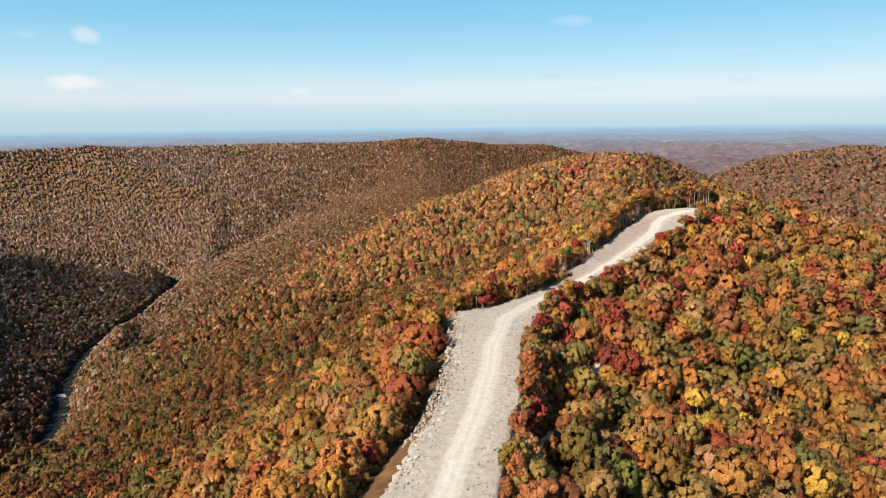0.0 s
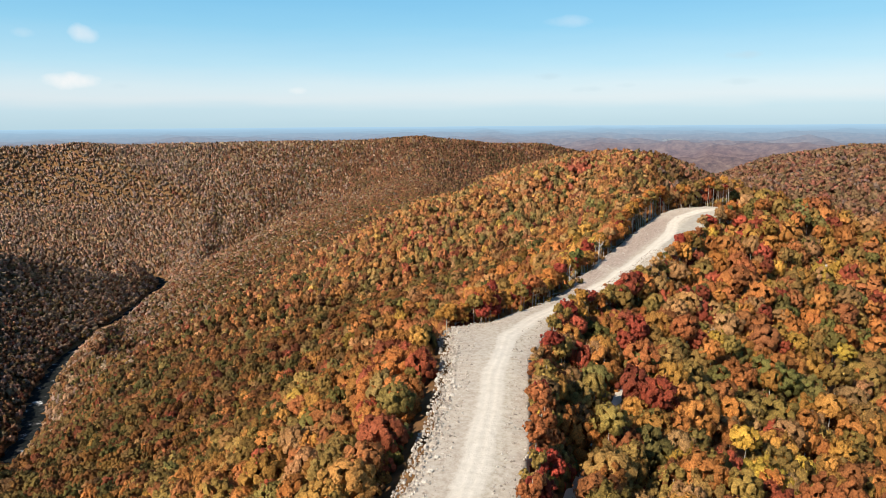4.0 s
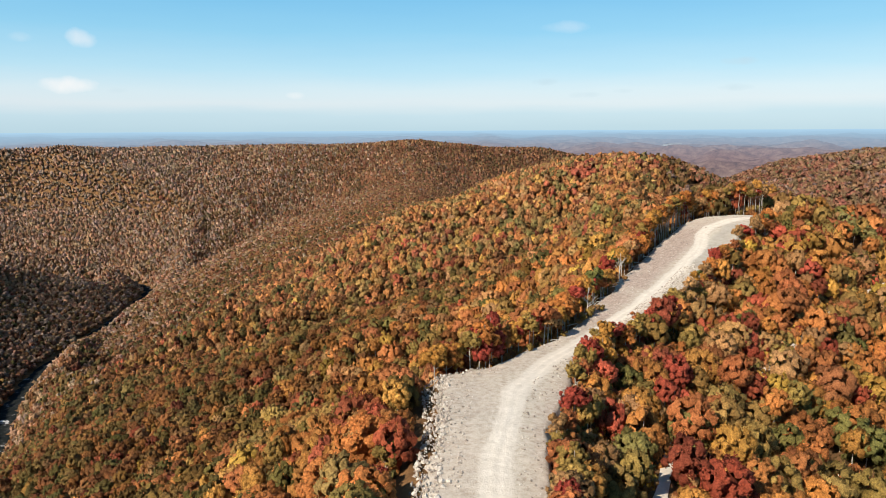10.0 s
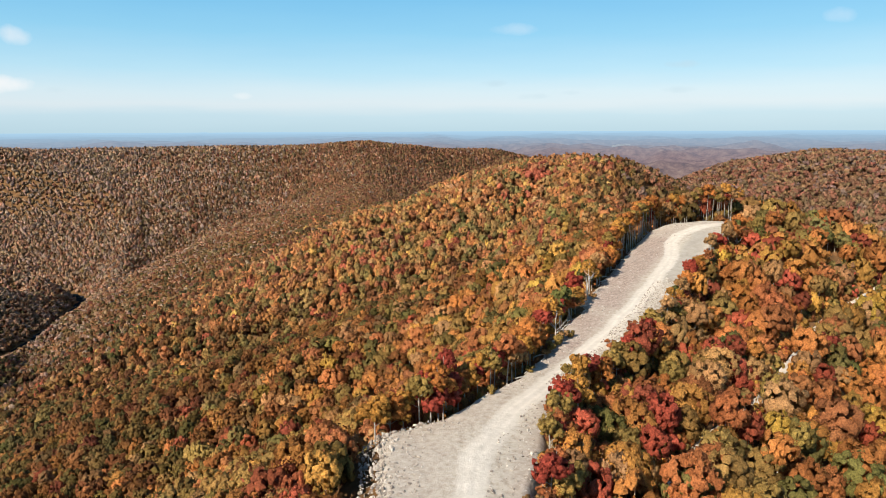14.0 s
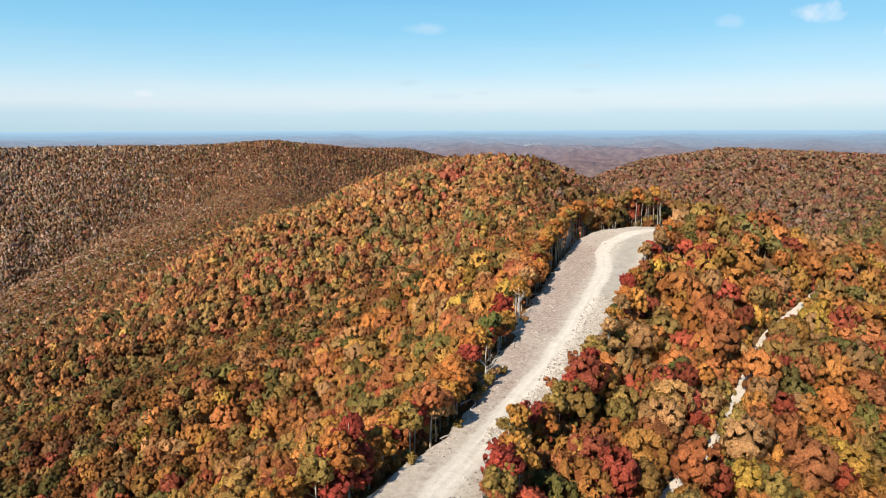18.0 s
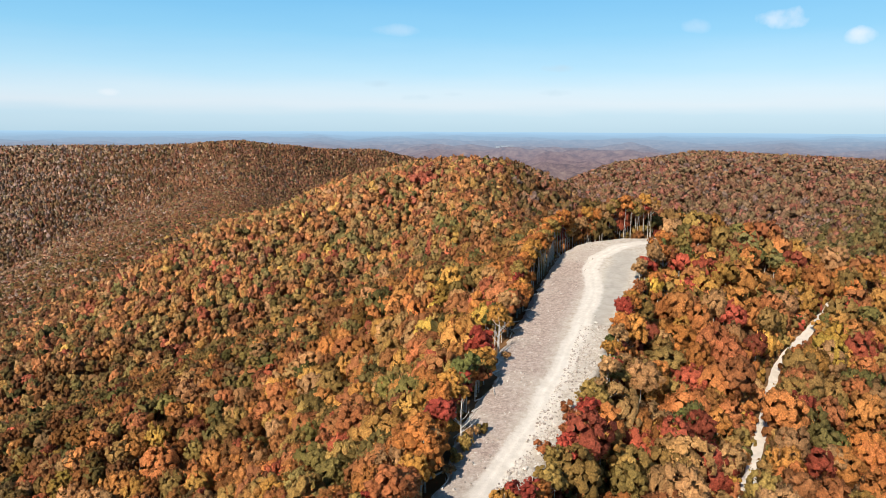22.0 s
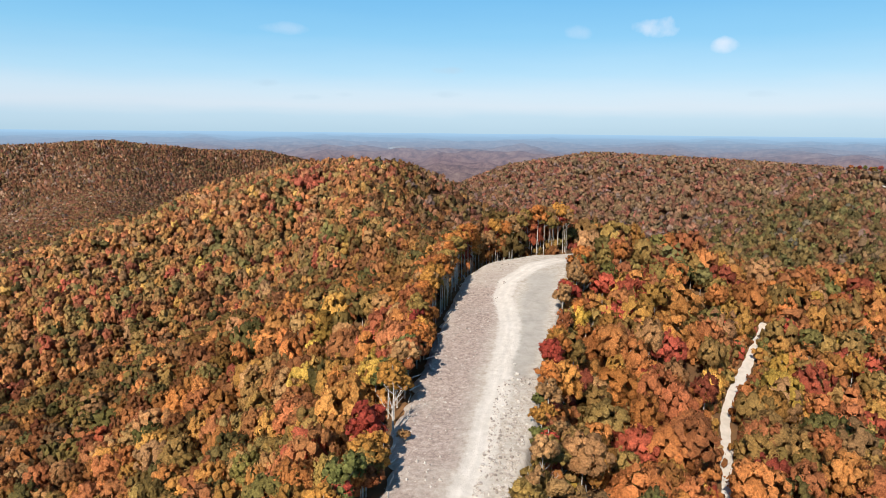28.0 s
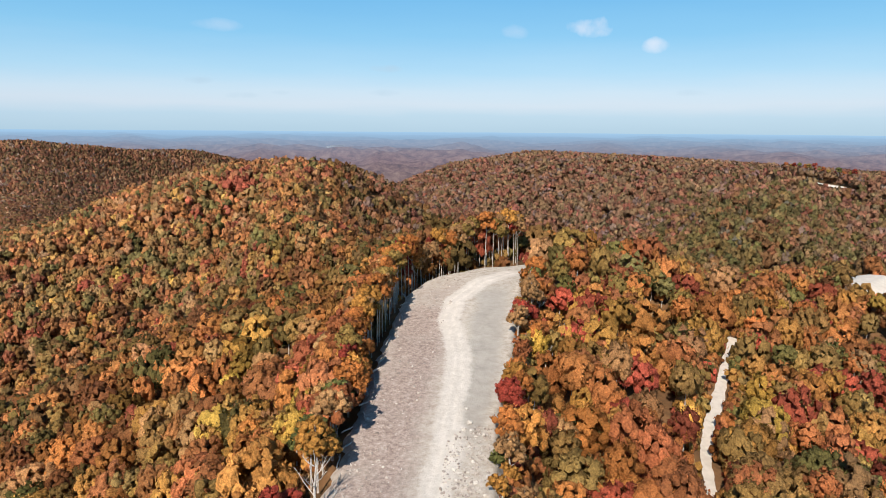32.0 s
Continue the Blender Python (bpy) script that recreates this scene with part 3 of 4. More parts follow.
# orange, rust, gold, olive, green, red, crimson, yellow, grey brown, tan
HUES = np.array([(0.5, 0.188, 0.05), (0.4, 0.14, 0.053), (0.5, 0.245, 0.055), (0.32, 0.21, 0.06), (0.17, 0.17, 0.05),
                 (0.46, 0.08, 0.05), (0.3, 0.055, 0.036), (0.6, 0.37, 0.06), (0.31, 0.255, 0.215), (0.43, 0.24, 0.1)])
NAMES = ["orange", "rust-brown", "golden", "olive", "green", "red", "crimson", "yellow", "grey-brown", "tan"]
RIDGE_MIX = [0.23, 0.15, 0.13, 0.22, 0.1, 0.03, 0.03, 0.02, 0.0, 0.09]
SLOPE_MIX = [0.19, 0.2, 0.07, 0.26, 0.19, 0.025, 0.02, 0.005, 0.0, 0.05]
RIGHT_MIX = [0.2, 0.14, 0.15, 0.25, 0.08, 0.045, 0.04, 0.025, 0.0, 0.09]
FAR_LEFT_MIX = [0.05, 0.17, 0.02, 0.17, 0.06, 0.01, 0.01, 0.0, 0.41, 0.1]
RUST_MIX = [0.1, 0.34, 0.04, 0.24, 0.1, 0.05, 0.05, 0.0, 0.05, 0.03]
GREEN_MIX = [0.03, 0.15, 0.02, 0.36, 0.36, 0.02, 0.03, 0.0, 0.03, 0.0]
FAR_RIGHT_MIX = [0.02, 0.25, 0.01, 0.26, 0.18, 0.06, 0.1, 0.0, 0.12, 0.0]


def spread(x0, x1, y0, y1, step, seed):
    rng = np.random.RandomState(seed)
    gx, gy = np.meshgrid(np.arange(x0, x1, step), np.arange(y0, y1, step))
    gx = gx + (np.arange(gx.shape[0]) % 2)[:, None] * step / 2
    x, y = gx.ravel() + rng.uniform(-0.42, 0.42, gx.size) * step, gy.ravel() + rng.uniform(-0.42, 0.42, gx.size) * step
    return x, y


def free_of_openings(x, y, gap=4.6, edge=None):
    if edge is None:
        edge = np.where(x < np.interp(y, LY, LX) + 10, np.interp(y, [300, 330, 490, 530], [10.0, 9.0, 9.0, 13.0]), np.interp(y, [540, 556], [7.0, 12.0]))
    ok = ~in_clearing(x, y, edge) & (along(x, y, BENCH[1:9])[0] > gap) & (along(x, y, RIVER)[0] > 17)
    ok &= along(x, y, [(px - 9, py - 6, 0) for px, py in CUT])[0] > 13
    return ok & (np.hypot((x - 333) / 42, (y - 592) / 36) > 1)


def road_distance(x, y):
    return np.hypot(x + 8, y - np.clip(y, 100, 410))


def overlooked(x, y, z):
    """Whether a crown is in sight of any of four high places over the road."""
    seen = np.zeros(len(x), bool)
    for ex, ey, ez in ((0, 0, 412), (-12, 100, 402), (-18, 200, 402), (-3, 320, 402)):
        clear = np.ones(len(x), bool)
        for q in np.linspace(0.25, 0.985, 36):
            px, py = ex + (x - ex) * q, ey + (y - ey) * q
            clear &= height(px, py) - 4 < ez + (z + 18 - ez) * q + 10
        bearing = np.degrees(np.arctan2(x - ex, y - ey))
        seen |= clear & (bearing > -50) & (bearing < 58)
    return seen


# stands of one colour: x, y, radius, hue
ACCENTS = [(212, 556, 14, 7), (281, 632, 15, 7), (181, 541, 8, 6), (167, 519, 5, 6), (94, 473, 5, 5), (71, 434, 6, 5), (33, 520, 6, 6), (3, 570, 7, 7), (2, 545, 6, 7), (50, 250, 9, 7), (88, 334, 8, 4), (157, 391, 10, 7),
           (77, 220, 8, 7), (201, 490, 11, 5), (10, 1082, 18, 5), (-259, 620, 7, 7), (-214, 833, 8, 6), (-85, 553, 5, 6), (-234, 610, 6, 5), (-117, 518, 6, 7), (-158, 508, 6, 7), (-96, 512, 7, 4), (-135, 553, 8, 4), (-38, 369, 6, 4)]


def hues(x, y, rng):
    n = len(x)
    d = road_distance(x, y)
    left = x < np.interp(y, LY, LX)
    mixes = np.array([RIDGE_MIX, SLOPE_MIX, RIGHT_MIX, FAR_LEFT_MIX, FAR_RIGHT_MIX, RUST_MIX, GREEN_MIX])
    deep = d + 0.12 * np.maximum(-x - 60, 0)
    ridge = np.minimum(deep, 0.55 * along(x, y, HILL)[0])
    zone = np.where(left, np.where(ridge + rng.normal(size=n) * 60 < 170, 0, 1), 2)
    zone = np.where((d + rng.normal(size=n) * 70 > 400) & ~left, 1, zone)
    blur = rng.normal(size=n) * 150
    zone = np.where(along(x, y, LEFT_MOUNTAIN)[0] + blur < 820, 3, zone)
    zone = np.where(along(x, y, DARK_SPUR)[0] + blur * 0.8 < 330, 3, zone)
    zone = np.where((along(x, y, RIGHT_HILL)[0] + blur < 480) & (x > 150) & (y > 600), 4, zone)
    zone = np.where((along(x, y, RIGHT_HILL)[0] + blur < 850) & (x > 170 + blur * 0.3) & (y > 720), 4, zone)
    zone = np.where((zone == 3) & (x + 2 * blur > -900), 5, zone)
    zone = np.where((along(x, y, EAST_SPUR[1:])[0] + 0.3 * blur < 95) & (x > 290), 6, zone)
    cum = mixes.cumsum(1)
    cum /= cum[:, -1:]
    # neighbours share a tone: the draw drifts over the slope
    u = (rng.uniform(size=n) * np.where(zone == 2, 1.0, 0.75) + 0.45 * vnoise(x, y, 75, 21) + 0.3 * vnoise(x, y, 26, 22)) % 1.0
    pick = (u[:, None] > cum[zone]).sum(1).clip(0, 9)
    for px, py, r, k in ACCENTS:
        pick = np.where(np.hypot(x - px, y - py) < r, k, pick)
    # far zones' hues are drawn together, putting haze's low contrast into the colour
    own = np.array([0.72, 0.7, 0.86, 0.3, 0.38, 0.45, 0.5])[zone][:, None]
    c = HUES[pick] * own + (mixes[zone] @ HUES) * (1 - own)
    # haze put into the leaf colour: greyer away from the road
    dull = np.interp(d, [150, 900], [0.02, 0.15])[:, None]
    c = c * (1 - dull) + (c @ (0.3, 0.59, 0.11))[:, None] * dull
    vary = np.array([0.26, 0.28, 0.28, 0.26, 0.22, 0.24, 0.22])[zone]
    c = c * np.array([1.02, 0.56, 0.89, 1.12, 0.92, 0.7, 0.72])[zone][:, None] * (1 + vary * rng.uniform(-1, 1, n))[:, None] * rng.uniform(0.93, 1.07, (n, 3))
    # painted haze again: cooler leaf tints on the far mountains
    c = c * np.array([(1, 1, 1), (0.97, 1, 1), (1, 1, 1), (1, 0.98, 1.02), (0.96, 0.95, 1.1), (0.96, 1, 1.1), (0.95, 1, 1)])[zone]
    return c


def set_facing(me, nm):
    me.attributes.new("facing", "FLOAT_VECTOR", "POINT").data.foreach_set("vector", nm.astype(np.float32).ravel())


def set_leaf(me, cl):
    a = me.attributes.new("leaf", "FLOAT_COLOR", "POINT")
    a.data.foreach_set("color", np.concatenate([cl, np.ones((len(cl), 1))], 1).astype(np.float32).ravel())


def forest(name, x, y, z, size, tall, crowns, seed, label, squat=1.0, leaves=None):
    """Many trees in one mesh: crown at its height on each place."""
    rng = np.random.RandomState(seed)
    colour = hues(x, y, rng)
    turn, which = rng.uniform(0, 6.28, len(x)), rng.randint(0, len(crowns), len(x))
    cos, fas, cls, nms, base = [], [], [], [], 0
    for k, (co, fa, nm, tone) in enumerate(crowns):
        m = which == k
        c, s = np.cos(turn[m])[:, None], np.sin(turn[m])[:, None]
        px = (co[:, 0] * c - co[:, 1] * s) * size[m][:, None] + x[m][:, None]
        py = (co[:, 0] * s + co[:, 1] * c) * size[m][:, None] + y[m][:, None]
        deep = (size[m] * squat * rng.uniform(1.05, 1.5, m.sum()))[:, None]
        pz = co[:, 2] * deep + (z[m] + tall[m])[:, None] - deep
        n = m.sum()
        cos.append(np.stack([px, py, pz], -1).reshape(-1, 3))
        fas.append((fa[None] + (np.arange(n) * len(co))[:, None, None]).reshape(-1, 3) + base)
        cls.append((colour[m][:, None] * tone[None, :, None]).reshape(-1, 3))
        nms.append(np.stack([nm[:, 0] * c - nm[:, 1] * s, nm[:, 0] * s + nm[:, 1] * c, np.repeat(nm[None, :, 2], n, 0)], -1).reshape(-1, 3))
        base += n * len(co)
    me = raw_mesh(name, np.concatenate(cos), np.concatenate(fas), leaves or LEAF)
    set_facing(me, np.concatenate(nms))
    set_leaf(me, np.concatenate(cls))
    return tagged(new(name, me), label, "forest", kind="stuff")


def plant(name, step, d0, d1, box, crowns, radius, seed, label, exact=False, squat=1.0, leaves=None, even=1.0, rear=False):
    x, y = spread(*box, step, seed)
    d = road_distance(x, y) + vnoise(x, y, 40, 5) * 15
    m = (d >= d0) & (d < d1) & free_of_openings(x, y) & ((x < -600) | (height(x, y) > np.interp(np.hypot(x, y - 160), [2300, 2350, 3000], [-99, 200, 270])))
    x, y = x[m], y[m]
    z = land(x, y) if exact else height(x, y)
    m = ((overlooked(x, y, z) != rear) | (rear & (y < 61))) & ((x < np.interp(y, RY, RX) + 30) | (np.random.RandomState(seed + 9).uniform(size=len(x)) > 0.14))
    x, y, z = x[m], y[m], z[m]
    rng = np.random.RandomState(seed + 1)
    size = radius * (0.68 + 0.7 * rng.uniform(size=len(x)) ** 1.3)
    tall = rng.uniform(13, 18, len(x)) * (0.78 + 0.22 * size / radius)
    tall *= np.where((x > np.interp(y, RY, RX)) & (y < 620), rng.uniform(0.72, 1.15, len(x)), 1)
    tall = 15 + (tall - 15) * even
    if exact:
        trunks(x, y, z, tall * 0.7, seed + 3)
    return forest(name, x, y, z, size, tall, crowns, seed + 2, label, squat, leaves)


def trunks(x, y, z, tall, seed):
    """Slim trunks that stand in the shade under the nearest crowns."""
    rng = np.random.RandomState(seed)
    ang = np.arange(4) * math.pi / 2
    ring = np.stack([np.cos(ang), np.sin(ang)], -1)
    n = len(x)
    r = rng.uniform(0.13, 0.24, n)[:, None]
    lean = rng.normal(size=(n, 2)) * 0.35
    low = np.stack([x[:, None] + ring[:, 0] * r, y[:, None] + ring[:, 1] * r, np.repeat(z[:, None] - 0.4, 4, 1)], -1)
    top = np.stack([x[:, None] + lean[:, :1] + ring[:, 0] * r * 0.55, y[:, None] + lean[:, 1:] + ring[:, 1] * r * 0.55, np.repeat((z + tall)[:, None], 4, 1)], -1)
    co = np.concatenate([low, top], 1).reshape(-1, 3)
    fa = np.array([[i, (i + 1) % 4, 4 + (i + 1) % 4, 4 + i] for i in range(4)])
    fa = (fa[None] + (np.arange(n) * 8)[:, None, None]).reshape(-1, 4)
    tagged(new("forest_trunks", raw_mesh("forest_trunks", co, fa, BARK)), "slim grey-brown trunks under the autumn canopy", "trunks", kind="stuff")


plant("close_forest", 8.3, 0, 150, (-290, 290, 60, 550), CLOSE_CROWNS, 5.9, 31, "dense autumn hardwood crowns in orange, rust, gold and green", True, 1.0)
plant("near_forest", 8.4, 150, 325, (-430, 430, 60, 720), NEAR_CROWNS, 6.0, 36, "autumn hardwood canopy on the ridge", True, 1.0)
plant("flank_forest", 8.6, 325, 600, (-680, 680, 60, 1050), MID_CROWNS, 6.2, 41, "autumn hardwood forest on the ridge flanks", leaves=LEAF_MID)
plant("slope_forest", 8.7, 600, 1000, (-1050, 1050, 60, 1400), SLOPE_CROWNS, 6.3, 43, "autumn hardwood forest on the lower slopes", leaves=LEAF_MID)
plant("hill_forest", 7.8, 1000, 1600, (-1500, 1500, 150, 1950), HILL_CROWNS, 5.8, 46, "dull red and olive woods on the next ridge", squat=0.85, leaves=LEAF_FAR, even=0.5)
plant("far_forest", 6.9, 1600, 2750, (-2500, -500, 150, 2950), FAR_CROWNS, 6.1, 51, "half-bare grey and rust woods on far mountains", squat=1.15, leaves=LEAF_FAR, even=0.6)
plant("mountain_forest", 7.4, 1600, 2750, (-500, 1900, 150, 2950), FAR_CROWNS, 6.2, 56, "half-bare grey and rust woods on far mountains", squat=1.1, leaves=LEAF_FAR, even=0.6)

plant("rear_forest", 8.8, 0, 420, (-330, 330, -150, 420), SLOPE_CROWNS, 6.3, 71, "autumn hardwood forest round the start of the clearing", leaves=LEAF_MID, rear=True)

# shrubs and saplings that cover the forest floor
ux, uy = spread(-200, 260, 90, 600, 6.2, 61)
vx, vy = spread(-20, 200, 180, 540, 3.3, 64)
vm = along(vx, vy, BENCH[1:9])[0] < 9
wx, wy = spread(-70, 130, 180, 575, 3.4, 65)
wm = in_clearing(wx, wy, 11)
ux, uy = np.concatenate([ux, vx[vm], wx[wm]]), np.concatenate([uy, vy[vm], wy[wm]])
um = free_of_openings(ux, uy, 2.9, np.where(ux < np.interp(uy, LY, LX) + 10, np.interp(uy, [305, 325, 500], [9.0, 6.0, 8.0]), 2.2)) & (road_distance(ux, uy) < 260)
ux, uy = ux[um], uy[um]
uz = land(ux, uy)
um = overlooked(ux, uy, uz) & ((along(ux, uy, BENCH)[0] < 16) | (ux < np.interp(uy, RY, RX) + 12) | (np.arange(len(ux)) % 3 == 0))
ux, uy, uz = ux[um], uy[um], uz[um]
urng = np.random.RandomState(62)
usize = urng.uniform(1.5, 2.9, len(ux))
forest("undergrowth", ux, uy, uz, usize, usize * urng.uniform(1.2, 2.4, len(ux)), BUSHES, 63, "leafy saplings and shrubs over the forest floor")

# ---- trees along the edges of the clearing ----
def part(name, bm, mat, parent, label=""):
    me = bpy.data.meshes.new(name)
    if isinstance(bm, tuple):
        me = raw_mesh(name, bm[0], bm[1], mat)
        if len(bm) > 2:
            set_facing(me, bm[2])
            set_leaf(me, np.repeat(bm[3][:, None], 3, 1))
    else:
        bm.to_mesh(me)
        bm.free()
        me.materials.append(mat)
    ob = new(name, me)
    ob.parent = parent
    return tagged(ob, label)


def tube(points, radii, sides=6):
    """A tapered, bent stem through the given points."""
    co, fa = [], []
    for k, (p, r) in enumerate(zip(points, radii)):
        d = Vector(points[min(k + 1, len(points) - 1)]) - Vector(points[max(k - 1, 0)])
        q = d.to_track_quat("Z", "Y")
        for i in range(sides):
            a = 2 * math.pi * i / sides
            co.append(Vector(p) + q @ Vector((math.cos(a) * r, math.sin(a) * r, 0)))
    for k in range(len(points) - 1):
        for i in range(sides):
            j = (i + 1) % sides
            fa.append([k * sides + i, k * sides + j, (k + 1) * sides + j, (k + 1) * sides + i])
    return np.array([c[:] for c in co]), np.array(fa)


def tree_proto(seed, tall, bare, radius, limbs=4, stem=1.0):
    """A broadleaf tree: trunk, limbs and a crown of several leafy lobes with gaps."""
    rng = np.random.RandomState(seed)
    root = new("tree")
    lean = rng.normal(size=2) * 0.5
    pts = [(lean[0] * q * q + 0.15 * math.sin(5 * q + seed), lean[1] * q * q, tall * q - 0.5 * (q == 0)) for q in (0, 0.2, 0.45, 0.7, 0.93)]
    part("trunk", tube(pts, [0.3 * stem, 0.24 * stem, 0.2 * stem, 0.14 * stem, 0.05], 7), BARK, root)
    lobes = []
    for i in range(limbs):
        a, h = 2.4 * i + rng.uniform(0, 1), bare + (tall - bare) * rng.uniform(0.05, 0.45)
        e = Vector((math.cos(a) * radius * 0.75, math.sin(a) * radius * 0.75, h + rng.uniform(1.5, 3.2)))
        s = Vector((lean[0] * (h / tall) ** 2, lean[1] * (h / tall) ** 2, h))
        part("limb", tube([s, s.lerp(e, 0.5) + Vector((0, 0, -0.3)), e], [0.1, 0.07, 0.03], 5), BARK, root)
        lobes.append((e, radius * rng.uniform(0.5, 0.68)))
    mid = (bare + tall) / 2
    for i in range(5):
        a = rng.uniform(0, 6.28)
        r = radius * rng.uniform(0.15, 0.55)
        lobes.append((Vector((math.cos(a) * r, math.sin(a) * r, mid + (tall - mid) * rng.uniform(-0.2, 0.75))), radius * rng.uniform(0.5, 0.72)))
    part("crown", joined([(leafy(seed * 40 + k, 12, 0.3, 70, 0.13, 4), r, c) for k, (c, r) in enumerate(lobes)]), LEAF_OWN, root)
    return root


def bare_proto(seed, tall):
    """A leafless pale tree of forked branches."""
    rng = np.random.RandomState(seed)
    root = new("bare_tree")
    part("trunk", tube([(0, 0, -0.5), (0.2, 0.1, tall * 0.4), (0.1, -0.2, tall * 0.75), (0.3, 0, tall)], [0.26, 0.2, 0.12, 0.03], 6), DEAD_WOOD, root)
    for i in range(9):
        h, a = tall * rng.uniform(0.25, 0.85), 2.3 * i
        long = (tall - h) * 0.55 + 1.2
        s = Vector((0.15, 0, h))
        e = s + Vector((math.cos(a) * long * 0.7, math.sin(a) * long * 0.7, long * 0.75))
        m = s.lerp(e, 0.5) + Vector((0, 0, -0.3))
        limb = part("limb", tube([s, m, e], [0.1, 0.07, 0.02], 5), DEAD_WOOD, root)
        for k in range(3):
            b = m.lerp(e, 0.2 + 0.3 * k)
            t = b + Vector((rng.uniform(-1, 1), rng.uniform(-1, 1), rng.uniform(0.5, 1.3))) * 0.9
            part("twig", tube([b, t], [0.035, 0.012], 4), DEAD_WOOD, limb)
    return root


EDGE_TREES = [tree_proto(11, 17.5, 6.5, 4.5), tree_proto(12, 15.5, 5.2, 4.8), tree_proto(13, 18.5, 7.5, 4.2), tree_proto(14, 14.0, 4.0, 4.4)]
END_TREES = [tree_proto(21, 19.0, 11.0, 2.9, 4, 0.68), tree_proto(22, 17.5, 10.5, 2.6, 4, 0.6), tree_proto(23, 20.0, 12.0, 3.1, 4, 0.7)]
SCRUB = [tree_proto(31, 9.5, 2.5, 2.5, 3), tree_proto(32, 11.5, 3.0, 2.8, 3), tree_proto(33, 7.5, 1.5, 2.2, 3)]
BARE = [bare_proto(41, 12.0), bare_proto(42, 9.0)]
edge_rng = np.random.RandomState(77)
used = set()


def set_tree(proto, x, y, size, hue, label, category, group):
    m = pose(x, y, float(land(np.array([x]), np.array([y]))[0]) - 0.15, 0, 0, edge_rng.uniform(0, 360))
    if proto.name not in used:
        used.add(proto.name)
        ob = proto
        ob.matrix_basis = m
    else:
        ob = copy_thing(proto, m)
    ob.scale = (size, size, size * edge_rng.uniform(0.92, 1.08))
    for c in ob.children:
        if c.name.startswith("crown"):
            tone = HUES[hue] * edge_rng.uniform(0.72, 1.1)
            c.color = (*tone, 1)
    tagged(ob, label, category, group)
    return ob


def edge_points(edge, outward, step):
    """Places along an edge of the clearing, so far outside it."""
    ex, ey = np.array([(b, a) for a, b in edge], float).T
    s = np.concatenate([[0], np.hypot(np.diff(ex), np.diff(ey)).cumsum()])
    q = np.arange(0, s[-1], step) + 0.6
    x, y = np.interp(q, s, ex), np.interp(q, s, ey)
    tx, ty = np.interp(q + 1, s, ex) - np.interp(q - 1, s, ex), np.interp(q + 1, s, ey) - np.interp(q - 1, s, ey)
    n = np.hypot(tx, ty) + 1e-6
    return [(float(a - f * c), float(b + f * d)) for a, b, c, d, f in zip(x, y, ty / n, tx / n, outward + edge_rng.uniform(-1.2, 1.8, len(q)))]


EDGE_HUES = [0, 0, 0, 1, 2, 2, 3, 3, 4, 9, 9, 1, 5, 6]
for x, y in edge_points([p for p in LEFT_EDGE if p[0] >= 143], 4.6, 3.7):
    h = EDGE_HUES[edge_rng.randint(len(EDGE_HUES))]
    if 421 < y < 439:
        continue
    if y > 490:
        set_tree(END_TREES[edge_rng.randint(3)], x, y + 0.5, edge_rng.uniform(0.95, 1.15), [0, 2, 9, 3][edge_rng.randint(4)], "tall pale-trunked tree with a high thin %s crown" % NAMES[h], "tree", "trees at the end of the clearing")
    elif y < 300:
        set_tree(SCRUB[edge_rng.randint(3)], x - 8.0, y, edge_rng.uniform(0.6, 0.95), h, "young %s tree on the rubble bank below the road" % NAMES[h], "tree", "young trees on the bank")
    else:
        set_tree(EDGE_TREES[edge_rng.randint(4)], x, y, edge_rng.uniform(0.68, 0.95), h, "%s hardwood tree with a bare lower trunk beside the clearing" % NAMES[h], "tree", "trees beside the clearing")
for x, y in edge_points([p for p in LEFT_EDGE if p[0] >= 475], 7.0, 1.7):
    h = [0, 2, 9, 3, 1, 6][edge_rng.randint(6)]
    set_tree(END_TREES[edge_rng.randint(3)], x, y, edge_rng.uniform(0.85, 1.1), h, "tall pale-trunked tree with a high thin %s crown" % NAMES[h], "tree", "trees at the end of the clearing")
for x, y in edge_points([p for p in RIGHT_EDGE if 143 <= p[0] < 556], -3.0, 4.0):
    h = EDGE_HUES[edge_rng.randint(len(EDGE_HUES))] if y > 330 else [1, 1, 6, 3, 9, 3, 5][edge_rng.randint(7)]
    if edge_rng.uniform() < 0.45:
        set_tree(EDGE_TREES[edge_rng.randint(4)], x + 1.5, y, edge_rng.uniform(0.6, 0.85), h, "%s hardwood tree on the slope under the clearing" % NAMES[h], "tree", "trees beside the clearing")
    else:
        set_tree(SCRUB[edge_rng.randint(3)], x, y, edge_rng.uniform(0.6, 1.1), h, "scrubby %s tree at the edge of the gravel" % NAMES[h], "tree", "scrub beside the clearing")
for x, y, k, size in ((12.4, 432, 0, 1.08), (9.5, 427, 1, 0.7), (-4, 379, 0, 1.05), (27, 472, 1, 0.8), (63, 441, 1, 0.8), (60, 436, 0, 0.7), (42, 412, 1, 0.8), (36, 402, 0, 0.8), (4, 346, 1, 0.8), (92, 505, 1, 0.8), (100, 528, 0, 0.75), (48, 420, 1, 0.55), (53, 431, 1, 0.6), (57, 447, 1, 0.5), (33, 396, 1, 0.6), (28, 388, 0, 0.5), (24, 381, 1, 0.55), (68, 468, 1, 0.5), (79, 490, 1, 0.55), (90, 515, 1, 0.5), (-9, 300, 1, 0.6), (-12, 280, 1, 0.55)):
    set_tree(BARE[k], x, y, size, 8, "leafless grey tree with forked pale branches at the clearing edge", "bare tree", "bare trees")

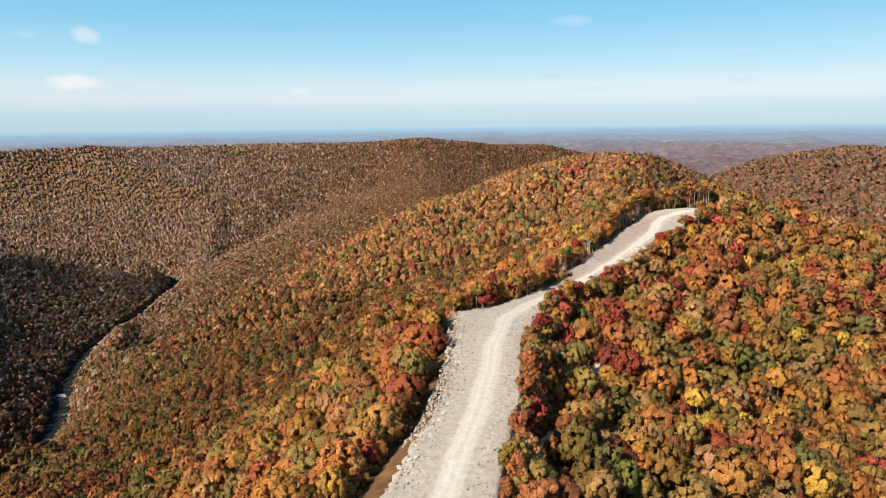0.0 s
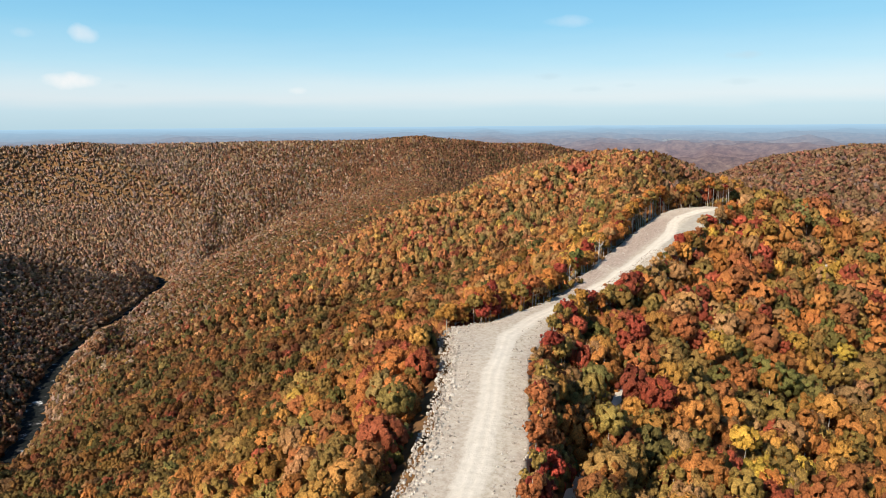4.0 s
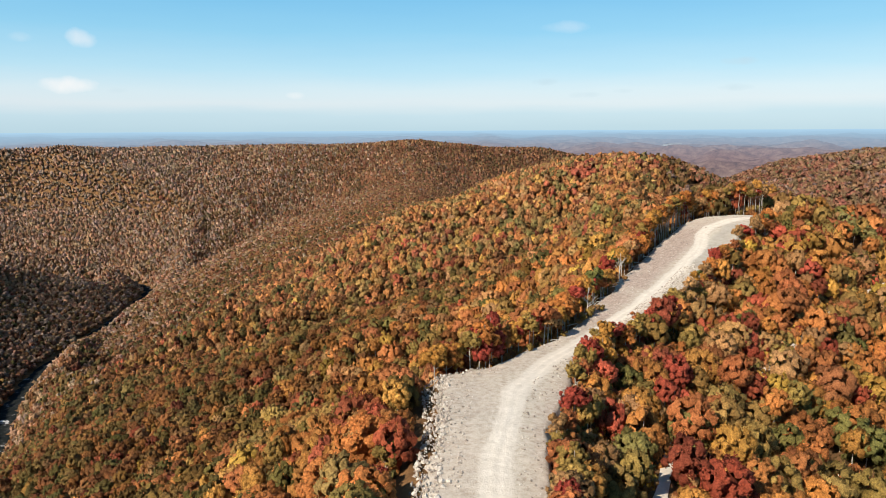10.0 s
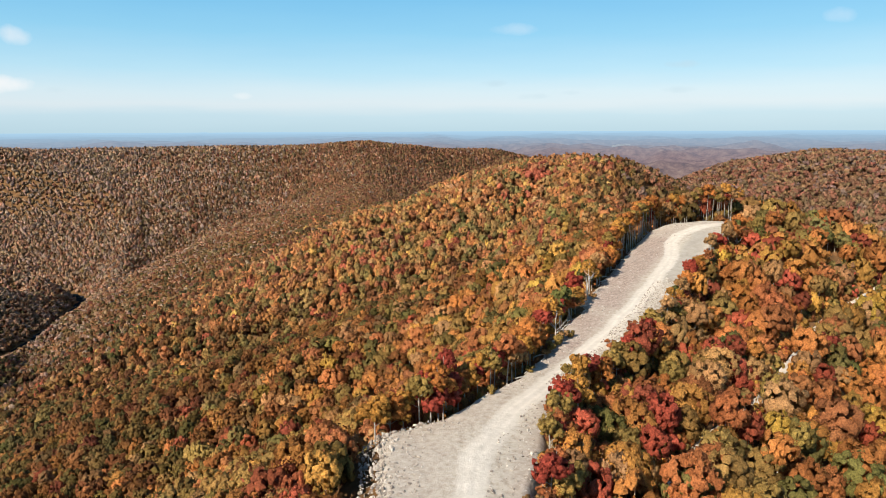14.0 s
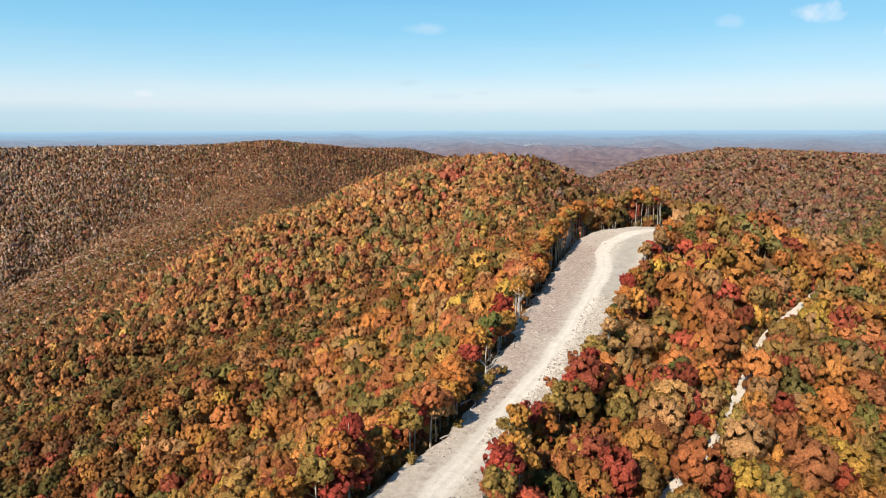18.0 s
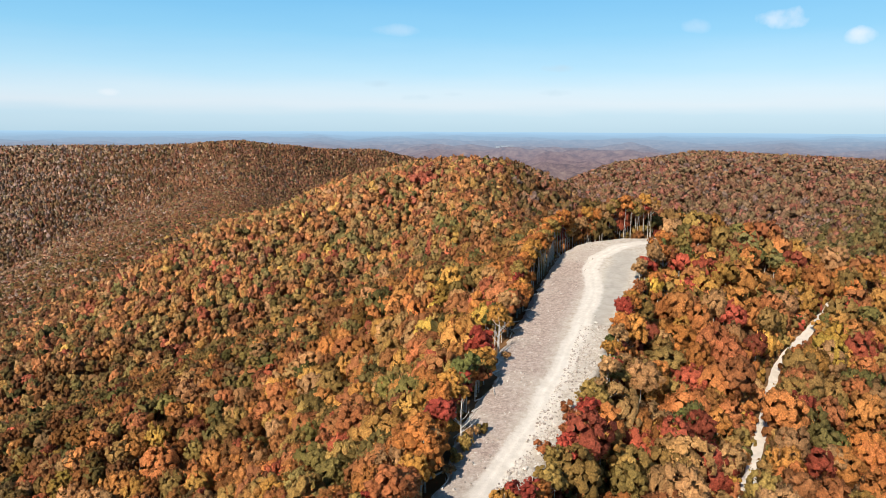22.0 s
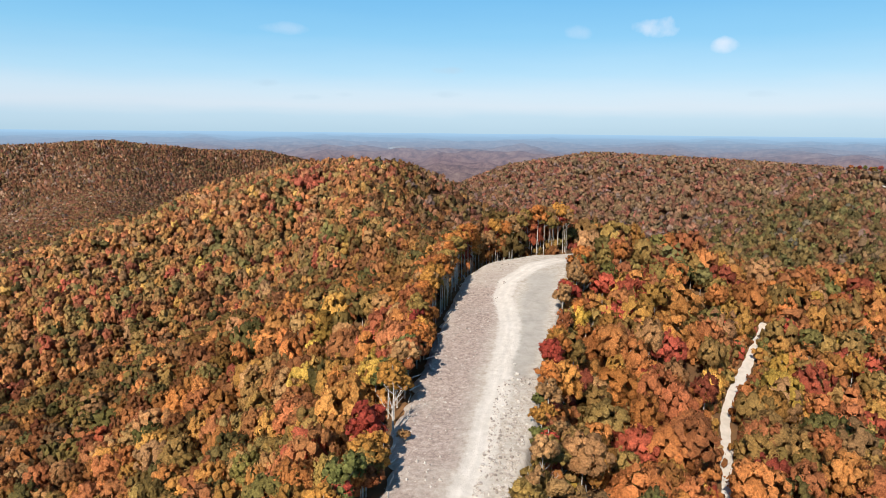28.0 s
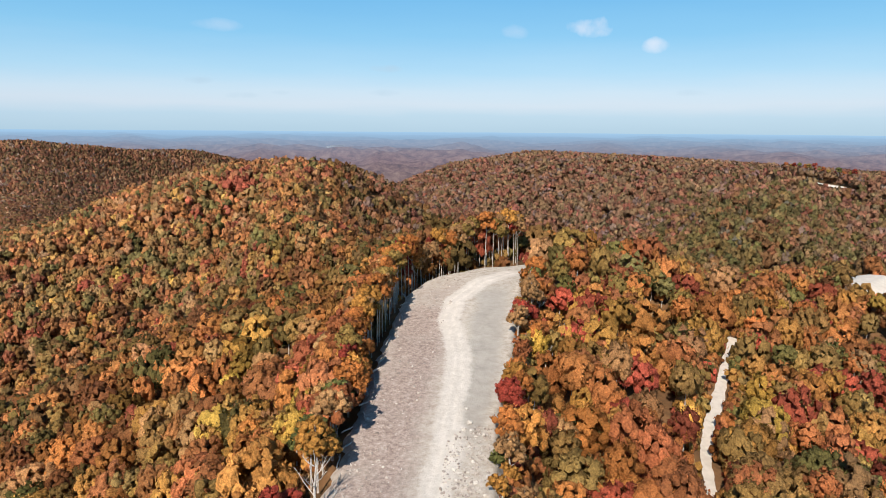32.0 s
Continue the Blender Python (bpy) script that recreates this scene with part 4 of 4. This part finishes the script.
for k in range(15):
    x, y = 768 + 1.5 * math.sin(2.1 * k), 1126 - 8.4 * k
    set_tree(END_TREES[k % 3], x + 8, y + 4, edge_rng.uniform(0.9, 1.1), [1, 3, 6, 4][k % 4], "tall bare-trunked tree above the far road cut", "tree", "trees above the road cut")

# ---- stones, boulders and felled logs ----
def stones(name, x, y, size, label):
    rng = np.random.RandomState(len(x))
    core, faces = ico(1)
    n = len(x)
    co = core[None] * rng.uniform(0.6, 1.15, (n, len(core), 1)) * size[:, None, None] * rng.uniform(0.6, 1.3, (n, 1, 3))
    co[:, :, 0] += x[:, None]
    co[:, :, 1] += y[:, None]
    co[:, :, 2] += (land(x, y) + 0.35 + size * 0.15)[:, None]
    fa = (faces[None] + (np.arange(n) * len(core))[:, None, None]).reshape(-1, 3)
    return tagged(new(name, raw_mesh(name, co.reshape(-1, 3), fa, STONE)), label, "stones", kind="stuff")


def strewn(n, y0, y1, u0, u1, seed):
    rng = np.random.RandomState(seed)
    y, u = rng.uniform(y0, y1, n), rng.uniform(u0, u1, n)
    l, r = np.interp(y, LY, LX), np.interp(y, RY, RX)
    return l + (r - l) * u, y, 0.12 + 0.35 * rng.uniform(size=n) ** 3


for args, label in (((2300, 340, 452, 0.66, 0.97, 5), "broken pale limestone rubble beside the track"), ((1300, 120, 312, -0.04, 0.25, 6), "loose white rubble on the bank of the road"), ((900, 120, 330, 0.72, 1.0, 7), "loose stones along the road"), ((700, 330, 556, 0.0, 0.4, 8), "small stones scattered over the rough verge")):
    stones("rubble", *strewn(*args), label)


# tumbled rock on the steep left bank
tx_, ty_, ts_ = strewn(1500, 170, 312, -0.2, 0.06, 9)
stones("rubble", tx_, ty_, ts_ * 1.5, "tumbled white limestone blocks on the steep road bank")


def boulder(seed, size):
    bm = bmesh.new()
    bmesh.ops.create_icosphere(bm, subdivisions=2, radius=size)
    rng = np.random.RandomState(seed)
    for v in bm.verts:
        v.co *= 0.75 + 0.45 * noise.noise(v.co * 1.3 / size + Vector((seed, 0, 0))) + rng.uniform(-0.05, 0.05)
        v.co.z *= 0.7
    me = bpy.data.meshes.new("boulder")
    bm.to_mesh(me)
    bm.free()
    me.materials.append(STONE)
    return me


ROCKS = [boulder(i, 1.0) for i in range(4)]
bx, by, _ = strewn(26, 345, 460, 0.72, 0.97, 15)
cx_, cy_, _ = strewn(26, 150, 308, -0.02, 0.14, 16)
for i, (x, y) in enumerate(zip(np.concatenate([bx, cx_]), np.concatenate([by, cy_]))):
    ob = new("boulder", ROCKS[i % 4])
    k = edge_rng.uniform(0.45, 0.95)
    ob.matrix_basis = pose(x, y, float(land(np.array([x]), np.array([y]))[0]) + 0.35 + 0.25 * k, edge_rng.uniform(-15, 15), 0, edge_rng.uniform(0, 360)) @ Matrix.Scale(k, 4)
    tagged(ob, "pale angular limestone boulder on the road verge", "boulder", "boulders")


def log(x, y, long, thick, turn):
    z = float(land(np.array([x]), np.array([y]))[0])
    root = new("log", raw_mesh("log", *tube([(-long / 2, 0, 0), (-long / 5, 0.1, 0.04), (long / 5, -0.08, 0), (long / 2, 0.1, 0.05)], [thick, thick * 0.9, thick * 0.75, thick * 0.5], 7), DEAD_WOOD))
    root.matrix_basis = pose(x, y, z + 0.3 + thick, edge_rng.uniform(-8, 8), edge_rng.uniform(-6, 6), turn)
    part("branch", tube([(long * 0.2, 0, 0), (long * 0.34, long * 0.08, long * 0.09)], [thick * 0.4, thick * 0.12], 5), DEAD_WOOD, root)
    tagged(root, "grey felled log lying along the clearing edge", "log", "felled logs")


for x, y in edge_points([p for p in LEFT_EDGE if 340 <= p[0] <= 545], 0.4, 6.0):
    log(x, y, edge_rng.uniform(3.5, 8), edge_rng.uniform(0.13, 0.26), 66 + edge_rng.uniform(-28, 28))


# low shrubs on the verges
SHRUBS = [tree_proto(51, 4.2, 0.5, 2.2, 3), tree_proto(52, 3.2, 0.4, 1.9, 3)]
for k in SHRUBS:
    k.name = "shrub"
for x, y, hue, size in ((-5.5, 372, 3, 0.8), (-3.2, 376.5, 3, 0.9), (-1.5, 381, 9, 0.8), (1.5, 384, 3, 0.7), (-7.5, 367, 9, 0.6), (-13, 350, 3, 0.6), (-24, 331, 3, 0.6), (14, 427, 9, 0.6), (44, 424, 4, 0.9), (49, 438, 4, 0.8), (58, 455, 9, 0.6), (24, 392, 1, 0.8),
                         (14, 374, 1, 0.8), (4, 355, 3, 0.8), (-7, 312, 3, 0.8), (-10, 295, 4, 0.9), (-14, 262, 4, 0.9), (-12, 240, 3, 0.7), (-11.5, 205, 1, 0.8), (-12.5, 180, 3, 0.7), (74, 486, 9, 0.6), (88, 514, 4, 0.6)):
    set_tree(SHRUBS[edge_rng.randint(2)], x, y, size, hue, "low %s shrub growing on the gravel verge" % NAMES[hue], "shrub", "shrubs on the verge")


# a long pale works building far off in the haze
works = new("works_building")
works.location = (3400 * math.sin(radians(8.4)), 160 + 3400 * math.cos(radians(8.4)), 322)


def block(x, y, z, w, d, h):
    bm = bmesh.new()
    bmesh.ops.create_cube(bm, size=1, matrix=Matrix.Translation((x, y, z + h / 2)) @ Matrix.Diagonal((w, d, h, 1)))
    return bm


# pale metal with the haze before it painted in: darker and bluer
HAZED_METAL = wood_material("hazed_sheet_metal", (0.2, 0.235, 0.28), (0.25, 0.285, 0.33))
part("wall", block(0, 0, -30, 62, 24, 33), HAZED_METAL, works)
part("wall", block(-42, 6, -30, 20, 18, 31), HAZED_METAL, works)
roof = bmesh.new()
ends = [roof.verts.new((sx * 32, sy * 13, 3)) for sx in (-1, 1) for sy in (-1, 1)] + [roof.verts.new((sx * 32, 0, 5.5)) for sx in (-1, 1)]
for q in ((0, 2, 5, 4), (1, 4, 5, 3), (0, 4, 1), (2, 3, 5), (0, 1, 3, 2)):
    roof.faces.new([ends[i] for i in q])
part("roof", roof, HAZED_METAL, works)
tagged(works, "long pale works building far off in the hazy lowland", "building")
